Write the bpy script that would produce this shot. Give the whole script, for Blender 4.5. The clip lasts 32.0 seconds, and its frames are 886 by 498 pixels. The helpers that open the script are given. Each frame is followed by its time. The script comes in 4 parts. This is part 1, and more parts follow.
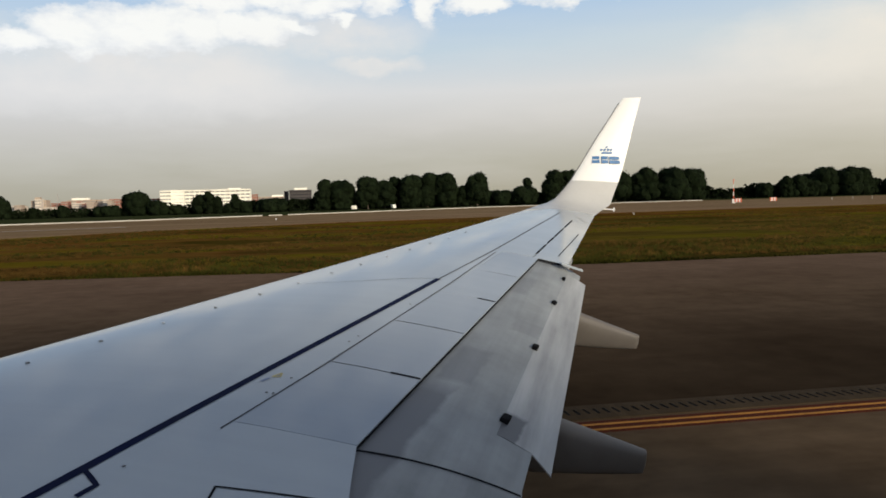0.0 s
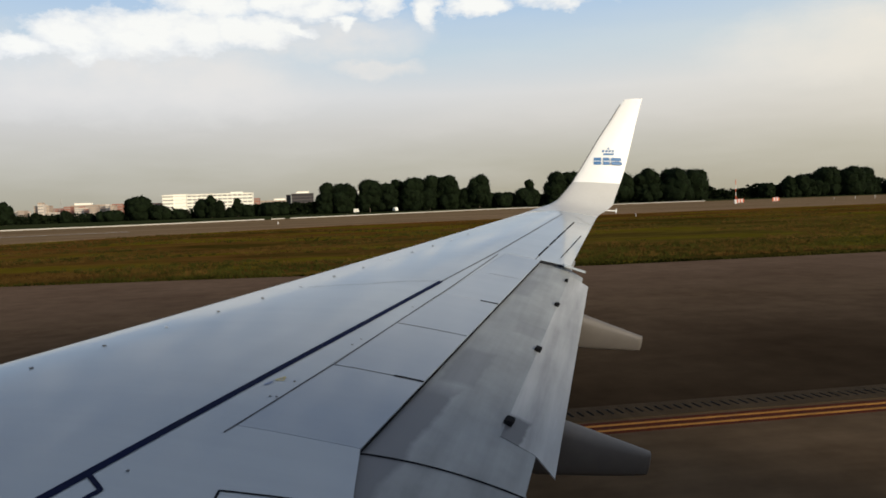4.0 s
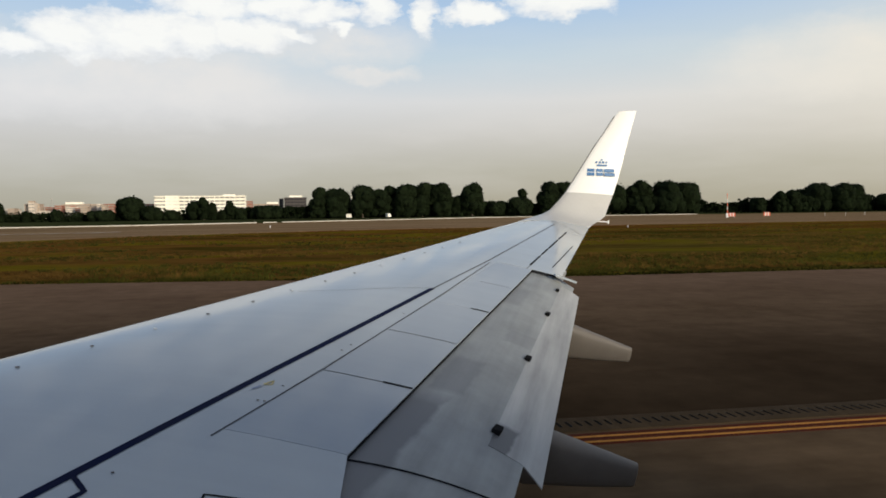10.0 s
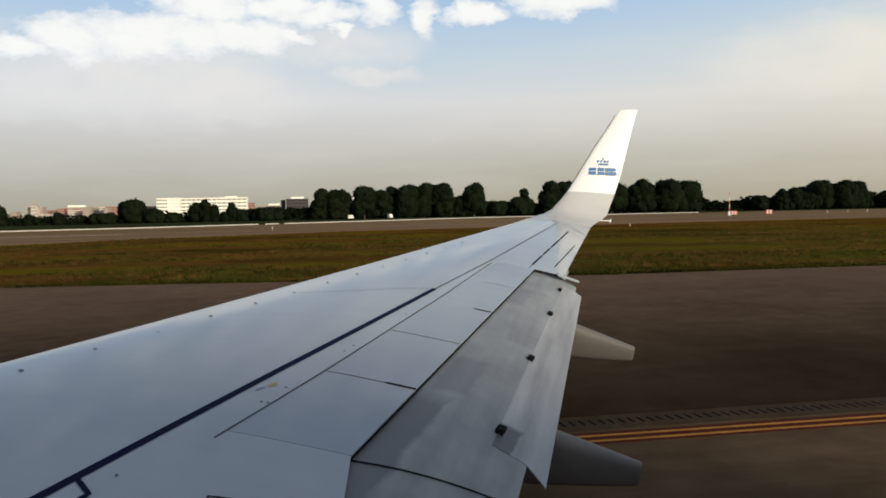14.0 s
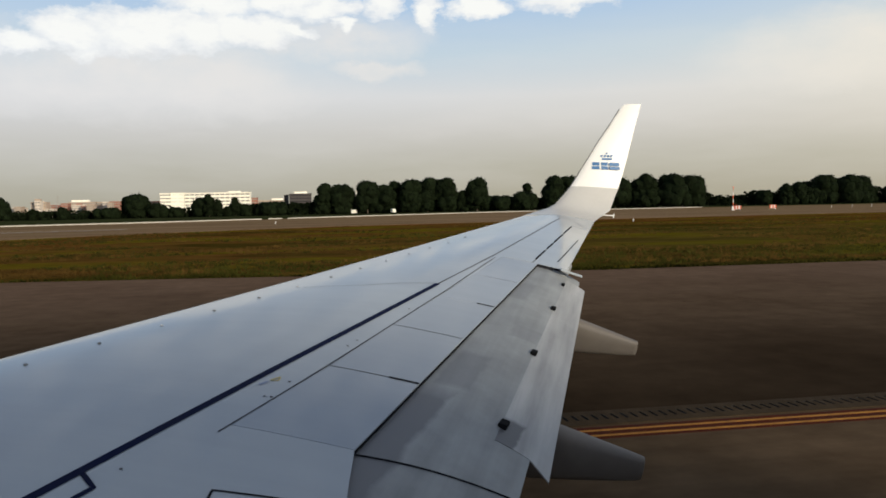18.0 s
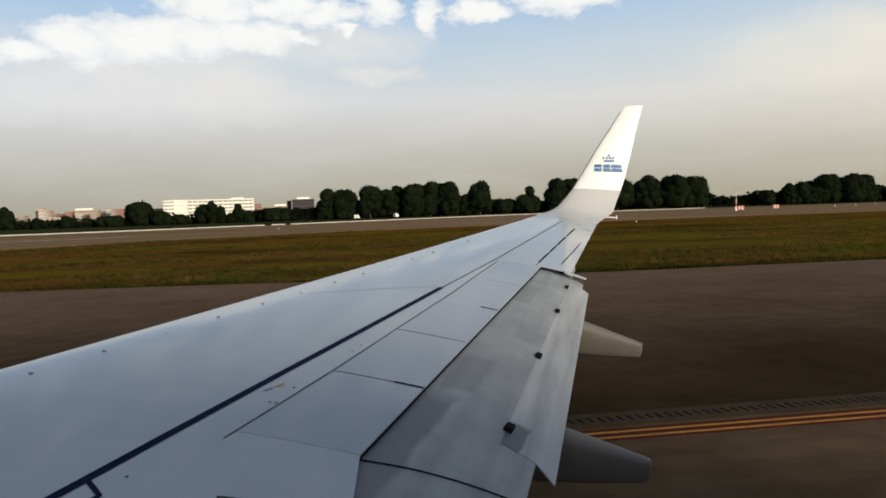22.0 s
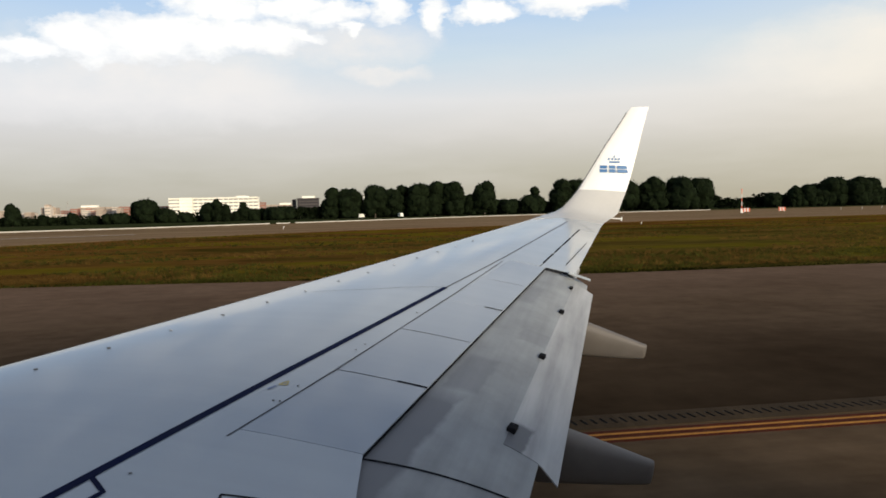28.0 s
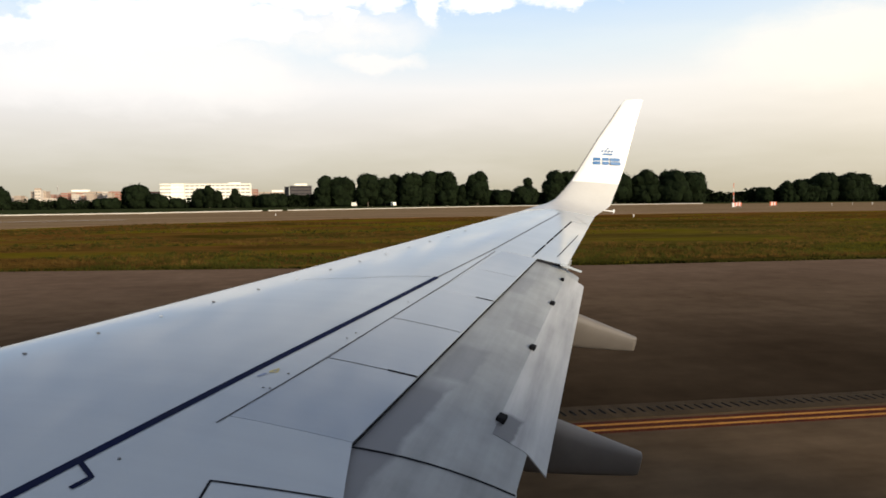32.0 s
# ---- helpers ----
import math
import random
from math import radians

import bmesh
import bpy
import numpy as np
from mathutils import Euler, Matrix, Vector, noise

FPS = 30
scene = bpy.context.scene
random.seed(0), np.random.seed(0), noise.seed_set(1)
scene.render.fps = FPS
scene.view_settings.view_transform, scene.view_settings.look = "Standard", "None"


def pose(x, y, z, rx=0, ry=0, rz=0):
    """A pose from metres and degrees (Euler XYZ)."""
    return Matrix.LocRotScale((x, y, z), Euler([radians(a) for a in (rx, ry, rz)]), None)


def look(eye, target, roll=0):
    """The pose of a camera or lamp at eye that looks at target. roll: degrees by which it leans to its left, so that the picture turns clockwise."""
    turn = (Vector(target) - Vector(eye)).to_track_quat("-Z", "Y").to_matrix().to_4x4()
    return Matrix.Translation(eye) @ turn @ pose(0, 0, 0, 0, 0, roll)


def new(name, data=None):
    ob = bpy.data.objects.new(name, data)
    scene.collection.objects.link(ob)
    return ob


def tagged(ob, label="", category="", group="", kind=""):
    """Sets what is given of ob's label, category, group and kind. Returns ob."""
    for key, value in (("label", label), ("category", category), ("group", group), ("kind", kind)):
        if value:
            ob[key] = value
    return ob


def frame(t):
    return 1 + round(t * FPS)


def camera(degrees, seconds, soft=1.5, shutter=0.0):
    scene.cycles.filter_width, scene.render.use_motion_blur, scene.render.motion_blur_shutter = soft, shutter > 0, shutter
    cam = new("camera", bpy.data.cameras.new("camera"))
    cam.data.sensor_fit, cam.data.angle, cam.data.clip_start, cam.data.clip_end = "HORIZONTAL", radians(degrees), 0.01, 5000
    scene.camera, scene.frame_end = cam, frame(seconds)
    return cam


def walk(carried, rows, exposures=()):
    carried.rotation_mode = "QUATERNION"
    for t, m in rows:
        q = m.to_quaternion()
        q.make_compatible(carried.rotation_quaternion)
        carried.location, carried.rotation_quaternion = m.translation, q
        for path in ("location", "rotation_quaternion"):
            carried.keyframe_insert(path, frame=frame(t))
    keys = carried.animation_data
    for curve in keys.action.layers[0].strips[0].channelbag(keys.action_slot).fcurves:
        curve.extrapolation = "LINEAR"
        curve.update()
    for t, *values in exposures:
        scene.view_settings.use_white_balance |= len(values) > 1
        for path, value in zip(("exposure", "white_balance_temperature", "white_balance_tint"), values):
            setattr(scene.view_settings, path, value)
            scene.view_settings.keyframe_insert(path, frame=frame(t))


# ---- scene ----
# x runs aft along the taxiway, y out over the wing, z up; the eye sits 4 m above the ground.
from math import sin, cos, tan, pi, exp, sqrt

cam = camera(61.8, 32.0, soft=1.7)
EYE_Z = 4.0

# seconds, yaw, pitch and roll of the hand-held camera at the cabin window
TURNS = (
    "0 -8.64 -3.72 -1.60|0.5 -8.55 -3.68 -1.97|1 -8.48 -3.70 -1.54|1.5 -8.65 -3.41 -1.18|2 -8.52 -3.30 -1.90|2.5 -8.48 -3.30 -1.42|"
    "3 -8.54 -3.29 -1.20|3.5 -8.41 -3.52 -1.96|5.5 -8.53 -3.36 -2.02|6 -8.57 -3.19 -1.91|6.5 -8.71 -3.01 -1.56|7 -8.72 -2.98 -1.68|"
    "7.5 -8.77 -2.89 -1.34|8 -8.93 -2.80 -0.80|8.5 -9.01 -2.85 -0.21|9 -8.86 -3.01 -0.99|9.5 -9.01 -2.83 -0.65|10 -9.10 -2.97 -0.71|"
    "10.5 -9.15 -2.95 -0.49|11 -9.21 -2.90 -0.62|11.5 -9.12 -2.86 -0.75|12 -9.08 -2.81 -0.83|12.5 -8.99 -2.81 -1.19|13 -8.97 -2.88 -1.17|"
    "13.5 -8.96 -2.79 -0.82|14 -8.94 -2.95 -1.14|14.5 -9.01 -2.88 -1.03|16.5 -8.86 -2.93 -1.44|17 -8.78 -3.01 -1.12|17.5 -8.69 -3.24 -1.52|"
    "18 -8.69 -3.35 -1.15|18.5 -8.73 -3.23 -1.61|19 -8.66 -3.22 -1.75|19.5 -8.64 -3.14 -1.84|20 -8.61 -3.14 -1.72|20.5 -8.59 -3.11 -1.79|"
    "21 -8.57 -3.09 -1.83|21.5 -8.46 -3.00 -1.70|22 -8.45 -3.04 -1.84|22.5 -8.42 -3.06 -1.91|23 -8.35 -2.96 -1.91|23.5 -8.29 -2.83 -1.88|"
    "24 -8.21 -2.92 -1.91|24.5 -8.19 -2.76 -1.76|26.5 -8.00 -2.94 -1.44|27 -8.06 -3.02 -1.61|27.5 -8.14 -2.88 -1.33|28 -8.10 -3.04 -1.40|"
    "28.5 -8.15 -3.13 -1.27|29 -8.11 -3.18 -1.25|29.5 -8.10 -3.39 -1.31|30 -8.23 -3.55 -1.00|30.5 -8.29 -3.68 -1.04|31 -8.35 -3.78 -1.18|"
    "31.5 -8.40 -3.88 -0.76|32 -8.70 -3.84 -0.54")
rows = []
for row in TURNS.split("|"):
    t, yaw, pitch, roll = (float(v) for v in row.split())
    rows.append((t, pose(0, 0, EYE_Z, 90 + pitch, 0, yaw) @ pose(0, 0, 0, 0, 0, roll)))
walk(cam, rows, [(0, -0.05, 6650, 7), (25, -0.05, 6650, 7), (27, 0.04, 6670, 8), (28, 0.10, 6700, 8), (32, 0.38, 6950, 9)])


def rgb(r, g, b):
    """Linear colour of a display colour in 0 to 255."""
    return tuple(v / 12.92 / 255 if v < 10.3 else ((v / 255 + 0.055) / 1.055) ** 2.4 for v in (r, g, b)) + (1.0,)


# ---- light ----
SUN_AZ, SUN_EL = 146.0, 10.5      # degrees from +y towards +x, and above the horizon
to_sun = Vector((sin(radians(SUN_AZ)) * cos(radians(SUN_EL)), cos(radians(SUN_AZ)) * cos(radians(SUN_EL)), sin(radians(SUN_EL))))
sun = new("sun", bpy.data.lights.new("sun", "SUN"))
sun.data.energy, sun.data.angle, sun.data.color = 4.2, radians(10), (1.0, 0.88, 0.72)
sun.matrix_world = look((0, 0, 60), Vector((0, 0, 60)) - to_sun)


class Nodes:
    """Short hand for a node tree."""

    def __init__(self, tree):
        self.tree = tree
        tree.nodes.clear()

    def add(self, kind, settings=None, **inputs):
        n = self.tree.nodes.new(kind)
        s = settings or {}
        if "operation" in s:
            n.operation = s["operation"]
        if "data_type" in s:
            n.data_type, n.blend_type = s["data_type"], s["blend_type"]
        for k, v in inputs.items():
            self.put(n, k, v)
        return n

    def put(self, n, k, v):
        k = int(k[1:]) if k[0] == "i" and k[1:].isdigit() else k.replace("_", " ")
        if isinstance(v, bpy.types.NodeSocket):
            self.tree.links.new(v, n.inputs[k])
        else:
            n.inputs[k].default_value = v

    def math(self, op, a, b=0.0, c=0.0):
        return self.add("ShaderNodeMath", {"operation": op}, i0=a, i1=b, i2=c).outputs[0]

    def ramp(self, fac, stops, mode="LINEAR"):
        n = self.add("ShaderNodeValToRGB", i0=fac)
        r = n.color_ramp
        r.interpolation = mode
        while len(r.elements) < len(stops):
            r.elements.new(0.5)
        for e, (p, c) in zip(r.elements, stops):
            e.position = p
            e.color = c if len(c) == 4 else (*c, 1)
        return n.outputs[0]

    def mix(self, fac, a, b, mode="MIX"):
        n = self.add("ShaderNodeMix", {"data_type": "RGBA", "blend_type": mode}, i0=fac, i6=a, i7=b)
        return n.outputs[2]

    def noise(self, vec, scale, detail=4.0, rough=0.55):
        return self.add("ShaderNodeTexNoise", None, Vector=vec, Scale=scale, Detail=detail, Roughness=rough).outputs[0]


def grey(v):
    return (v, v, v, 1.0)


world = bpy.data.worlds.new("world")
scene.world = world
world.use_nodes = True
w = Nodes(world.node_tree)
direction = w.add("ShaderNodeTexCoord").outputs["Generated"]
xyz = w.add("ShaderNodeSeparateXYZ", i0=direction)
az = w.math("ARCTAN2", xyz.outputs[0], xyz.outputs[1])
el = w.math("ARCSINE", xyz.outputs[2])
azd, eld = w.math("MULTIPLY", az, 57.29578), w.math("MULTIPLY", el, 57.29578)
sky = w.add("ShaderNodeTexSky")
sky.sky_type, sky.sun_disc, sky.dust_density = "NISHITA", False, 2.0
sky.sun_elevation, sky.sun_rotation = radians(SUN_EL), radians(SUN_AZ)
clear = w.mix(1.0, sky.outputs[0], (0.11, 0.11, 0.11, 1), "MULTIPLY")
# haze that thickens towards the horizon
haze = w.ramp(w.math("DIVIDE", eld, 60.0), [(0.0, rgb(172, 167, 151)), (0.05, rgb(188, 186, 177)), (0.095, rgb(208, 207, 207)), (0.138, rgb(221, 223, 229)), (0.19, rgb(198, 216, 233)), (0.25, rgb(176, 204, 238)), (0.36, rgb(137, 160, 193)), (0.55, rgb(118, 133, 164)), (1.0, rgb(109, 122, 152))])
base = w.mix(w.ramp(w.math("DIVIDE", eld, 60.0), [(0.0, grey(1.0)), (0.3, grey(0.95)), (1.0, grey(0.85))]), clear, haze)
# broken cumulus: soft-edged lumps (azimuth, elevation, half width, half height in degrees), warped by noise
flat = w.add("ShaderNodeCombineXYZ", i0=w.math("MULTIPLY", azd, 0.1), i1=w.math("MULTIPLY", eld, 0.17), i2=0.4).outputs[0]
flat2 = w.add("ShaderNodeCombineXYZ", i0=w.math("MULTIPLY", azd, 0.1), i1=w.math("MULTIPLY", eld, 0.17), i2=7.4).outputs[0]
warp = w.noise(flat, 2.6, 6.0, 0.6)
fine = w.noise(flat, 5.0, 6.0, 0.6)
azw = w.math("ADD", azd, w.math("MULTIPLY", w.math("SUBTRACT", warp, 0.5), 5.0))
elw = w.math("ADD", eld, w.math("MULTIPLY", w.math("SUBTRACT", w.noise(flat2, 3.4, 6.0, 0.62), 0.5), 2.6))
LUMPS = ((-20.3, 11.2, 2.2, 0.8), (-17.3, 12.2, 3.0, 1.4), (-13.3, 12.5, 4.0, 1.7), (-9.0, 12.9, 4.0, 1.5), (-5.3, 13.0, 3.2, 1.2), (-8.0, 15.2, 4.0, 1.5), (-2.5, 15.3, 3.0, 1.1), (0.3, 14.8, 2.2, 0.9),
         (1.6, 13.4, 0.8, 0.7), (-2.2, 13.0, 1.3, 0.5), (4.2, 15.2, 1.8, 1.1), (7.8, 14.3, 1.2, 1.3), (11.8, 14.7, 2.0, 0.9), (18.3, 15.2, 4.0, 1.2), (27.0, 16.8, 4.0, 1.2))


def lump_field(lumps):
    """Height over a set of ellipses: 1 in their middles, 0 on their rims, negative outside."""
    top = None
    for a, e, ra, re in lumps:
        u, v = w.math("DIVIDE", w.math("SUBTRACT", azw, a), ra), w.math("DIVIDE", w.math("SUBTRACT", elw, e), re)
        h = w.math("SUBTRACT", 1.0, w.math("SQRT", w.math("ADD", w.math("MULTIPLY", u, u), w.math("MULTIPLY", v, v))))
        top = w.math("MAXIMUM", top, h) if top else h
    return top


heap = w.math("ADD", w.math("ADD", lump_field(LUMPS), 0.22), w.math("MULTIPLY", w.math("SUBTRACT", fine, 0.5), 1.0))
# unseen clouds above the view, added to brighten the wing and its reflections
lofty = w.ramp(w.math("DIVIDE", eld, 60.0), [(0.27, grey(0.0)), (0.36, grey(1.0)), (0.8, grey(0.7))])
high = w.math("MULTIPLY", lofty, w.ramp(warp, [(0.42, grey(0.0)), (0.62, grey(0.8))]))
cloud = w.math("MAXIMUM", w.ramp(heap, [(-0.0, grey(0.0)), (0.2, grey(0.6)), (0.5, grey(1.0))]), high)
white = w.ramp(w.math("ADD", w.math("MULTIPLY", heap, 0.35), w.math("MULTIPLY", w.noise(flat2, 4.2, 5.0, 0.6), 0.65)), [(0.18, rgb(224, 229, 239)), (0.42, rgb(240, 243, 249)), (0.6, rgb(253, 254, 255))])
# soft thin veils that hang below the heaps
VEILS = ((-13.0, 9.6, 17.0, 3.8), (-9.5, 10.5, 2.6, 0.9), (3.6, 10.4, 4.5, 1.0), (36.0, 10.0, 9.0, 3.2), (0.0, 12.6, 9.0, 2.4))
veiled = w.math("MULTIPLY", w.ramp(lump_field(VEILS), [(0.0, grey(0.0)), (0.6, grey(1.0))]), w.ramp(w.noise(flat, 1.6, 5.0, 0.55), [(0.34, grey(0.45)), (0.6, grey(0.95))]))
base = w.mix(veiled, base, rgb(233, 232, 234))
base = w.mix(cloud, base, white)
# thin grey streaks low in the haze
low = w.add("ShaderNodeCombineXYZ", i0=w.math("MULTIPLY", azd, 0.05), i1=w.math("MULTIPLY", eld, 0.24), i2=2.0).outputs[0]
streaks = w.noise(low, 1.6, 5.0, 0.55)
lowband = w.ramp(w.math("DIVIDE", eld, 40.0), [(0.0, grey(0.3)), (0.15, grey(1.0)), (0.3, grey(0.5)), (0.4, grey(0.0))])
base = w.mix(w.math("MULTIPLY", lowband, w.ramp(streaks, [(0.42, grey(0.0)), (0.68, grey(0.22))])), base, rgb(234, 232, 234))
# pale veil towards the low sun
va = w.math("DIVIDE", w.math("SUBTRACT", azd, 56.0), 24.0)
ve = w.math("DIVIDE", w.math("SUBTRACT", eld, 9.5), 5.5)
veil = w.math("EXPONENT", w.math("MULTIPLY", w.math("ADD", w.math("MULTIPLY", va, va), w.math("MULTIPLY", ve, ve)), -1.0))
base = w.mix(w.math("MULTIPLY", veil, 0.62), base, rgb(247, 240, 226))
# the haze is cooler away from the sun and tawny towards it
hue = w.ramp(w.math("DIVIDE", w.math("ADD", azd, 60.0), 120.0), [(0.2, (1.0, 1.01, 1.045)), (0.5, (1.0, 0.988, 0.975)), (0.85, (1.0, 0.965, 0.905))])
base = w.mix(w.ramp(w.math("DIVIDE", eld, 40.0), [(0.0, grey(1.0)), (0.2, grey(0.8)), (0.4, grey(0.0))]), base, w.mix(1.0, base, hue, "MULTIPLY"))
bg = w.add("ShaderNodeBackground", Color=base, Strength=1.0)
w.tree.links.new(bg.outputs[0], w.add("ShaderNodeOutputWorld").inputs[0])


# ---- materials ----
def material(name, colour, rough=0.6, metal=0.0, spread=0.15, scale=1.0, fine=18.0, bump=0.0, coat=0.0, tint=None, random_=0.0, spec=0.5, grains=0.35):
    """Surface with variation at two scales: broad stains and fine grain; scale in metres per patch."""
    m = bpy.data.materials.new(name)
    m.use_nodes = True
    n = Nodes(m.node_tree)
    pos = n.add("ShaderNodeTexCoord").outputs["Object"]
    broad = n.noise(pos, 1.0 / scale, 5.0, 0.6)
    grain = n.noise(pos, fine, 3.0, 0.6)
    lo = tuple(c * (1 - spread) for c in colour[:3]) + (1,)
    hi = tuple(min(1, c * (1 + spread)) for c in (tint or colour)[:3]) + (1,)
    col = n.ramp(broad, [(0.3, lo), (0.7, hi)])
    col = n.mix(grains, col, n.ramp(grain, [(0.3, grey(0.65)), (0.7, grey(1.3))]), "MULTIPLY") if spread > 0 else col
    if random_:
        info = n.add("ShaderNodeObjectInfo").outputs["Random"]
        col = n.mix(1.0, col, n.ramp(info, [(0, grey(1 - random_)), (1, grey(1 + random_))]), "MULTIPLY")
    b = n.add("ShaderNodeBsdfPrincipled", Base_Color=col, Metallic=metal)
    n.put(b, "Specular_IOR_Level", spec)
    n.put(b, "Roughness", n.ramp(broad, [(0.3, grey(max(0.02, rough * 0.85))), (0.7, grey(min(1, rough * 1.15)))]))
    if coat:
        n.put(b, "Coat_Weight", coat)
        n.put(b, "Coat_Roughness", 0.08)
    if bump:
        bp = n.add("ShaderNodeBump", Strength=bump, Distance=0.02, Height=grain)
        n.put(b, "Normal", bp.outputs[0])
    n.tree.links.new(b.outputs[0], n.add("ShaderNodeOutputMaterial").inputs[0])
    return m


def wing_material(name, low, high, gloss):
    """Semi-gloss grey paint, cloud reflections painted in as broad pale patches, with faint streaks that run aft."""
    m = bpy.data.materials.new(name)
    m.use_nodes = True
    n = Nodes(m.node_tree)
    pos = n.add("ShaderNodeTexCoord").outputs["Object"]
    broad = n.noise(pos, 0.42, 4.0, 0.55)
    mp = n.add("ShaderNodeMapping", Vector=pos)
    mp.inputs["Scale"].default_value = (0.35, 6.0, 1.0)
    streaks = n.noise(mp.outputs[0], 1.0, 4.0, 0.6)
    col = n.ramp(broad, [(0.32, low), (0.68, high)])
    col = n.mix(0.1, col, n.ramp(streaks, [(0.35, grey(0.82)), (0.65, grey(1.12))]), "MULTIPLY")
    b = n.add("ShaderNodeBsdfPrincipled", Base_Color=col)
    n.put(b, "Specular_IOR_Level", 0.36)
    n.put(b, "Roughness", n.ramp(broad, [(0.3, grey(gloss)), (0.7, grey(gloss * 2))]))
    n.tree.links.new(b.outputs[0], n.add("ShaderNodeOutputMaterial").inputs[0])
    return m


WING = wing_material("wing_paint", (0.340, 0.374, 0.400), (0.394, 0.428, 0.446), 0.085)
SPOILER = wing_material("spoiler_paint", (0.298, 0.332, 0.366), (0.348, 0.382, 0.412), 0.07)


def flap_material(name, colour, grime_and_shade, spots, streak):
    """Flap paint with grimy patches near the leading edge, painted shade by the aft gap, and streaks drawn out along
    the span.
    """
    m = bpy.data.materials.new(name)
    m.use_nodes = True
    n = Nodes(m.node_tree)
    pos = n.add("ShaderNodeTexCoord").outputs["Object"]
    p = n.add("ShaderNodeSeparateXYZ", i0=pos)
    wob = n.math("MULTIPLY", n.math("SUBTRACT", n.noise(pos, 3.0, 4.0, 0.6), 0.5), 0.12)
    along = n.math("ADD", p.outputs[1], wob)
    back = n.math("ADD", n.math("SUBTRACT", p.outputs[0], n.math("MULTIPLY", p.outputs[1], 0.3443)), n.math("ADD", wob, 2.344))
    chord = n.math("SUBTRACT", p.outputs[0], n.math("MULTIPLY", p.outputs[1], 0.265))
    drawn = n.add("ShaderNodeCombineXYZ", i0=n.math("MULTIPLY", chord, 8.0), i1=n.math("MULTIPLY", p.outputs[1], 0.6), i2=0.0).outputs[0]
    lines = n.noise(drawn, 1.0, 4.0, 0.55)
    broad = n.noise(pos, 1.6, 4.0, 0.6)
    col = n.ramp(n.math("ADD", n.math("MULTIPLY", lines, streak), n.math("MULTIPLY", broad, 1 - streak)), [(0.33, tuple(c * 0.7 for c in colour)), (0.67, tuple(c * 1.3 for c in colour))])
    mask = None
    for y0, y1, q0, q1, k in spots:
        a = n.math("DIVIDE", n.math("SUBTRACT", along, (y0 + y1) / 2), (y1 - y0) / 2)
        b = n.math("DIVIDE", n.math("SUBTRACT", back, (q0 + q1) / 2), (q1 - q0) / 2)
        d = n.math("MAXIMUM", n.math("ABSOLUTE", a), n.math("ABSOLUTE", b))
        spot = n.ramp(d, [(0.8, grey(k)), (1.0, grey(0.0))])
        mask = n.math("MAXIMUM", mask, spot) if mask else spot
    if mask:
        col = n.mix(mask, col, tuple(grime_and_shade) + (1,))
    b = n.add("ShaderNodeBsdfPrincipled", Base_Color=col, Roughness=0.45)
    n.tree.links.new(b.outputs[0], n.add("ShaderNodeOutputMaterial").inputs[0])
    return m


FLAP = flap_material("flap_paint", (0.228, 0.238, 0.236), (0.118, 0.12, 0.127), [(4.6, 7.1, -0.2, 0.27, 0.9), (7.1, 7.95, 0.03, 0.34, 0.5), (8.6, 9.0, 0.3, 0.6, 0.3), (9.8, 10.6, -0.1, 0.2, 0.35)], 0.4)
# the dark inboard spot paints the shaded gap beyond the bracket
AFTFLAP = flap_material("aft_flap_paint", (0.305, 0.306, 0.300), (0.095, 0.096, 0.10), [(6.3, 6.95, 0.6, 0.86, 1.0)], 0.75)
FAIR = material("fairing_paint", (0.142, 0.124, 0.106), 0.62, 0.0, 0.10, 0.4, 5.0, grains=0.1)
WHITE = material("white_paint", (0.86, 0.85, 0.81), 0.35, 0.0, 0.02, 0.8, 20.0, grains=0.04)
LOWGREY = material("winglet_grey", (0.50, 0.49, 0.465), 0.35, 0.0, 0.04, 0.8, 20.0, grains=0.05)
# also paints the shade in gaps by the flap and spoilers
SEAM_AND_SHADE = material("seam_and_gap_shade", (0.02, 0.021, 0.024), 0.85, 0.0, 0.2, 0.2, 40.0, spec=0.02)
STRIPE = material("navy_stripe", (0.005, 0.009, 0.034), 0.75, 0.0, 0.15, 0.3, 40.0, spec=0.06)
MARK = material("blue_mark", (0.055, 0.17, 0.36), 0.45, 0.0, 0.05, 0.3, 40.0)
BLACK = material("black_rubber", (0.012, 0.012, 0.013), 0.85, 0.0, 0.2, 0.2, 40.0, spec=0.04)
STEEL = material("bare_metal", (0.55, 0.55, 0.56), 0.35, 0.9, 0.08, 0.3, 40.0)
DARKLINE = material("grey_sealant", (0.085, 0.088, 0.095), 0.8, 0.0, 0.2, 0.2, 40.0, spec=0.05)
DARKEDGE = material("dull_edge_metal", (0.16, 0.16, 0.165), 0.5, 0.6, 0.1, 0.3, 40.0)
# pale tone set to bounce light from the unseen hull onto the wing
HULL = material("hull_blue", (0.68, 0.75, 0.84), 0.35, 0.0, 0.05, 2.0, 3.0, grains=0.05)
STENCIL = material("faded_blue_stencil", (0.16, 0.20, 0.30), 0.6, 0.0, 0.2, 0.1, 60.0)
AMBER = material("amber_decal", (0.40, 0.34, 0.16), 0.6, 0.0, 0.2, 0.1, 60.0)
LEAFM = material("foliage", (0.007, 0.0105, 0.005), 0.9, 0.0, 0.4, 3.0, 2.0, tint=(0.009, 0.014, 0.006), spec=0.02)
BARK = material("bark", (0.09, 0.07, 0.05), 0.9, 0.0, 0.3, 1.0, 8.0)


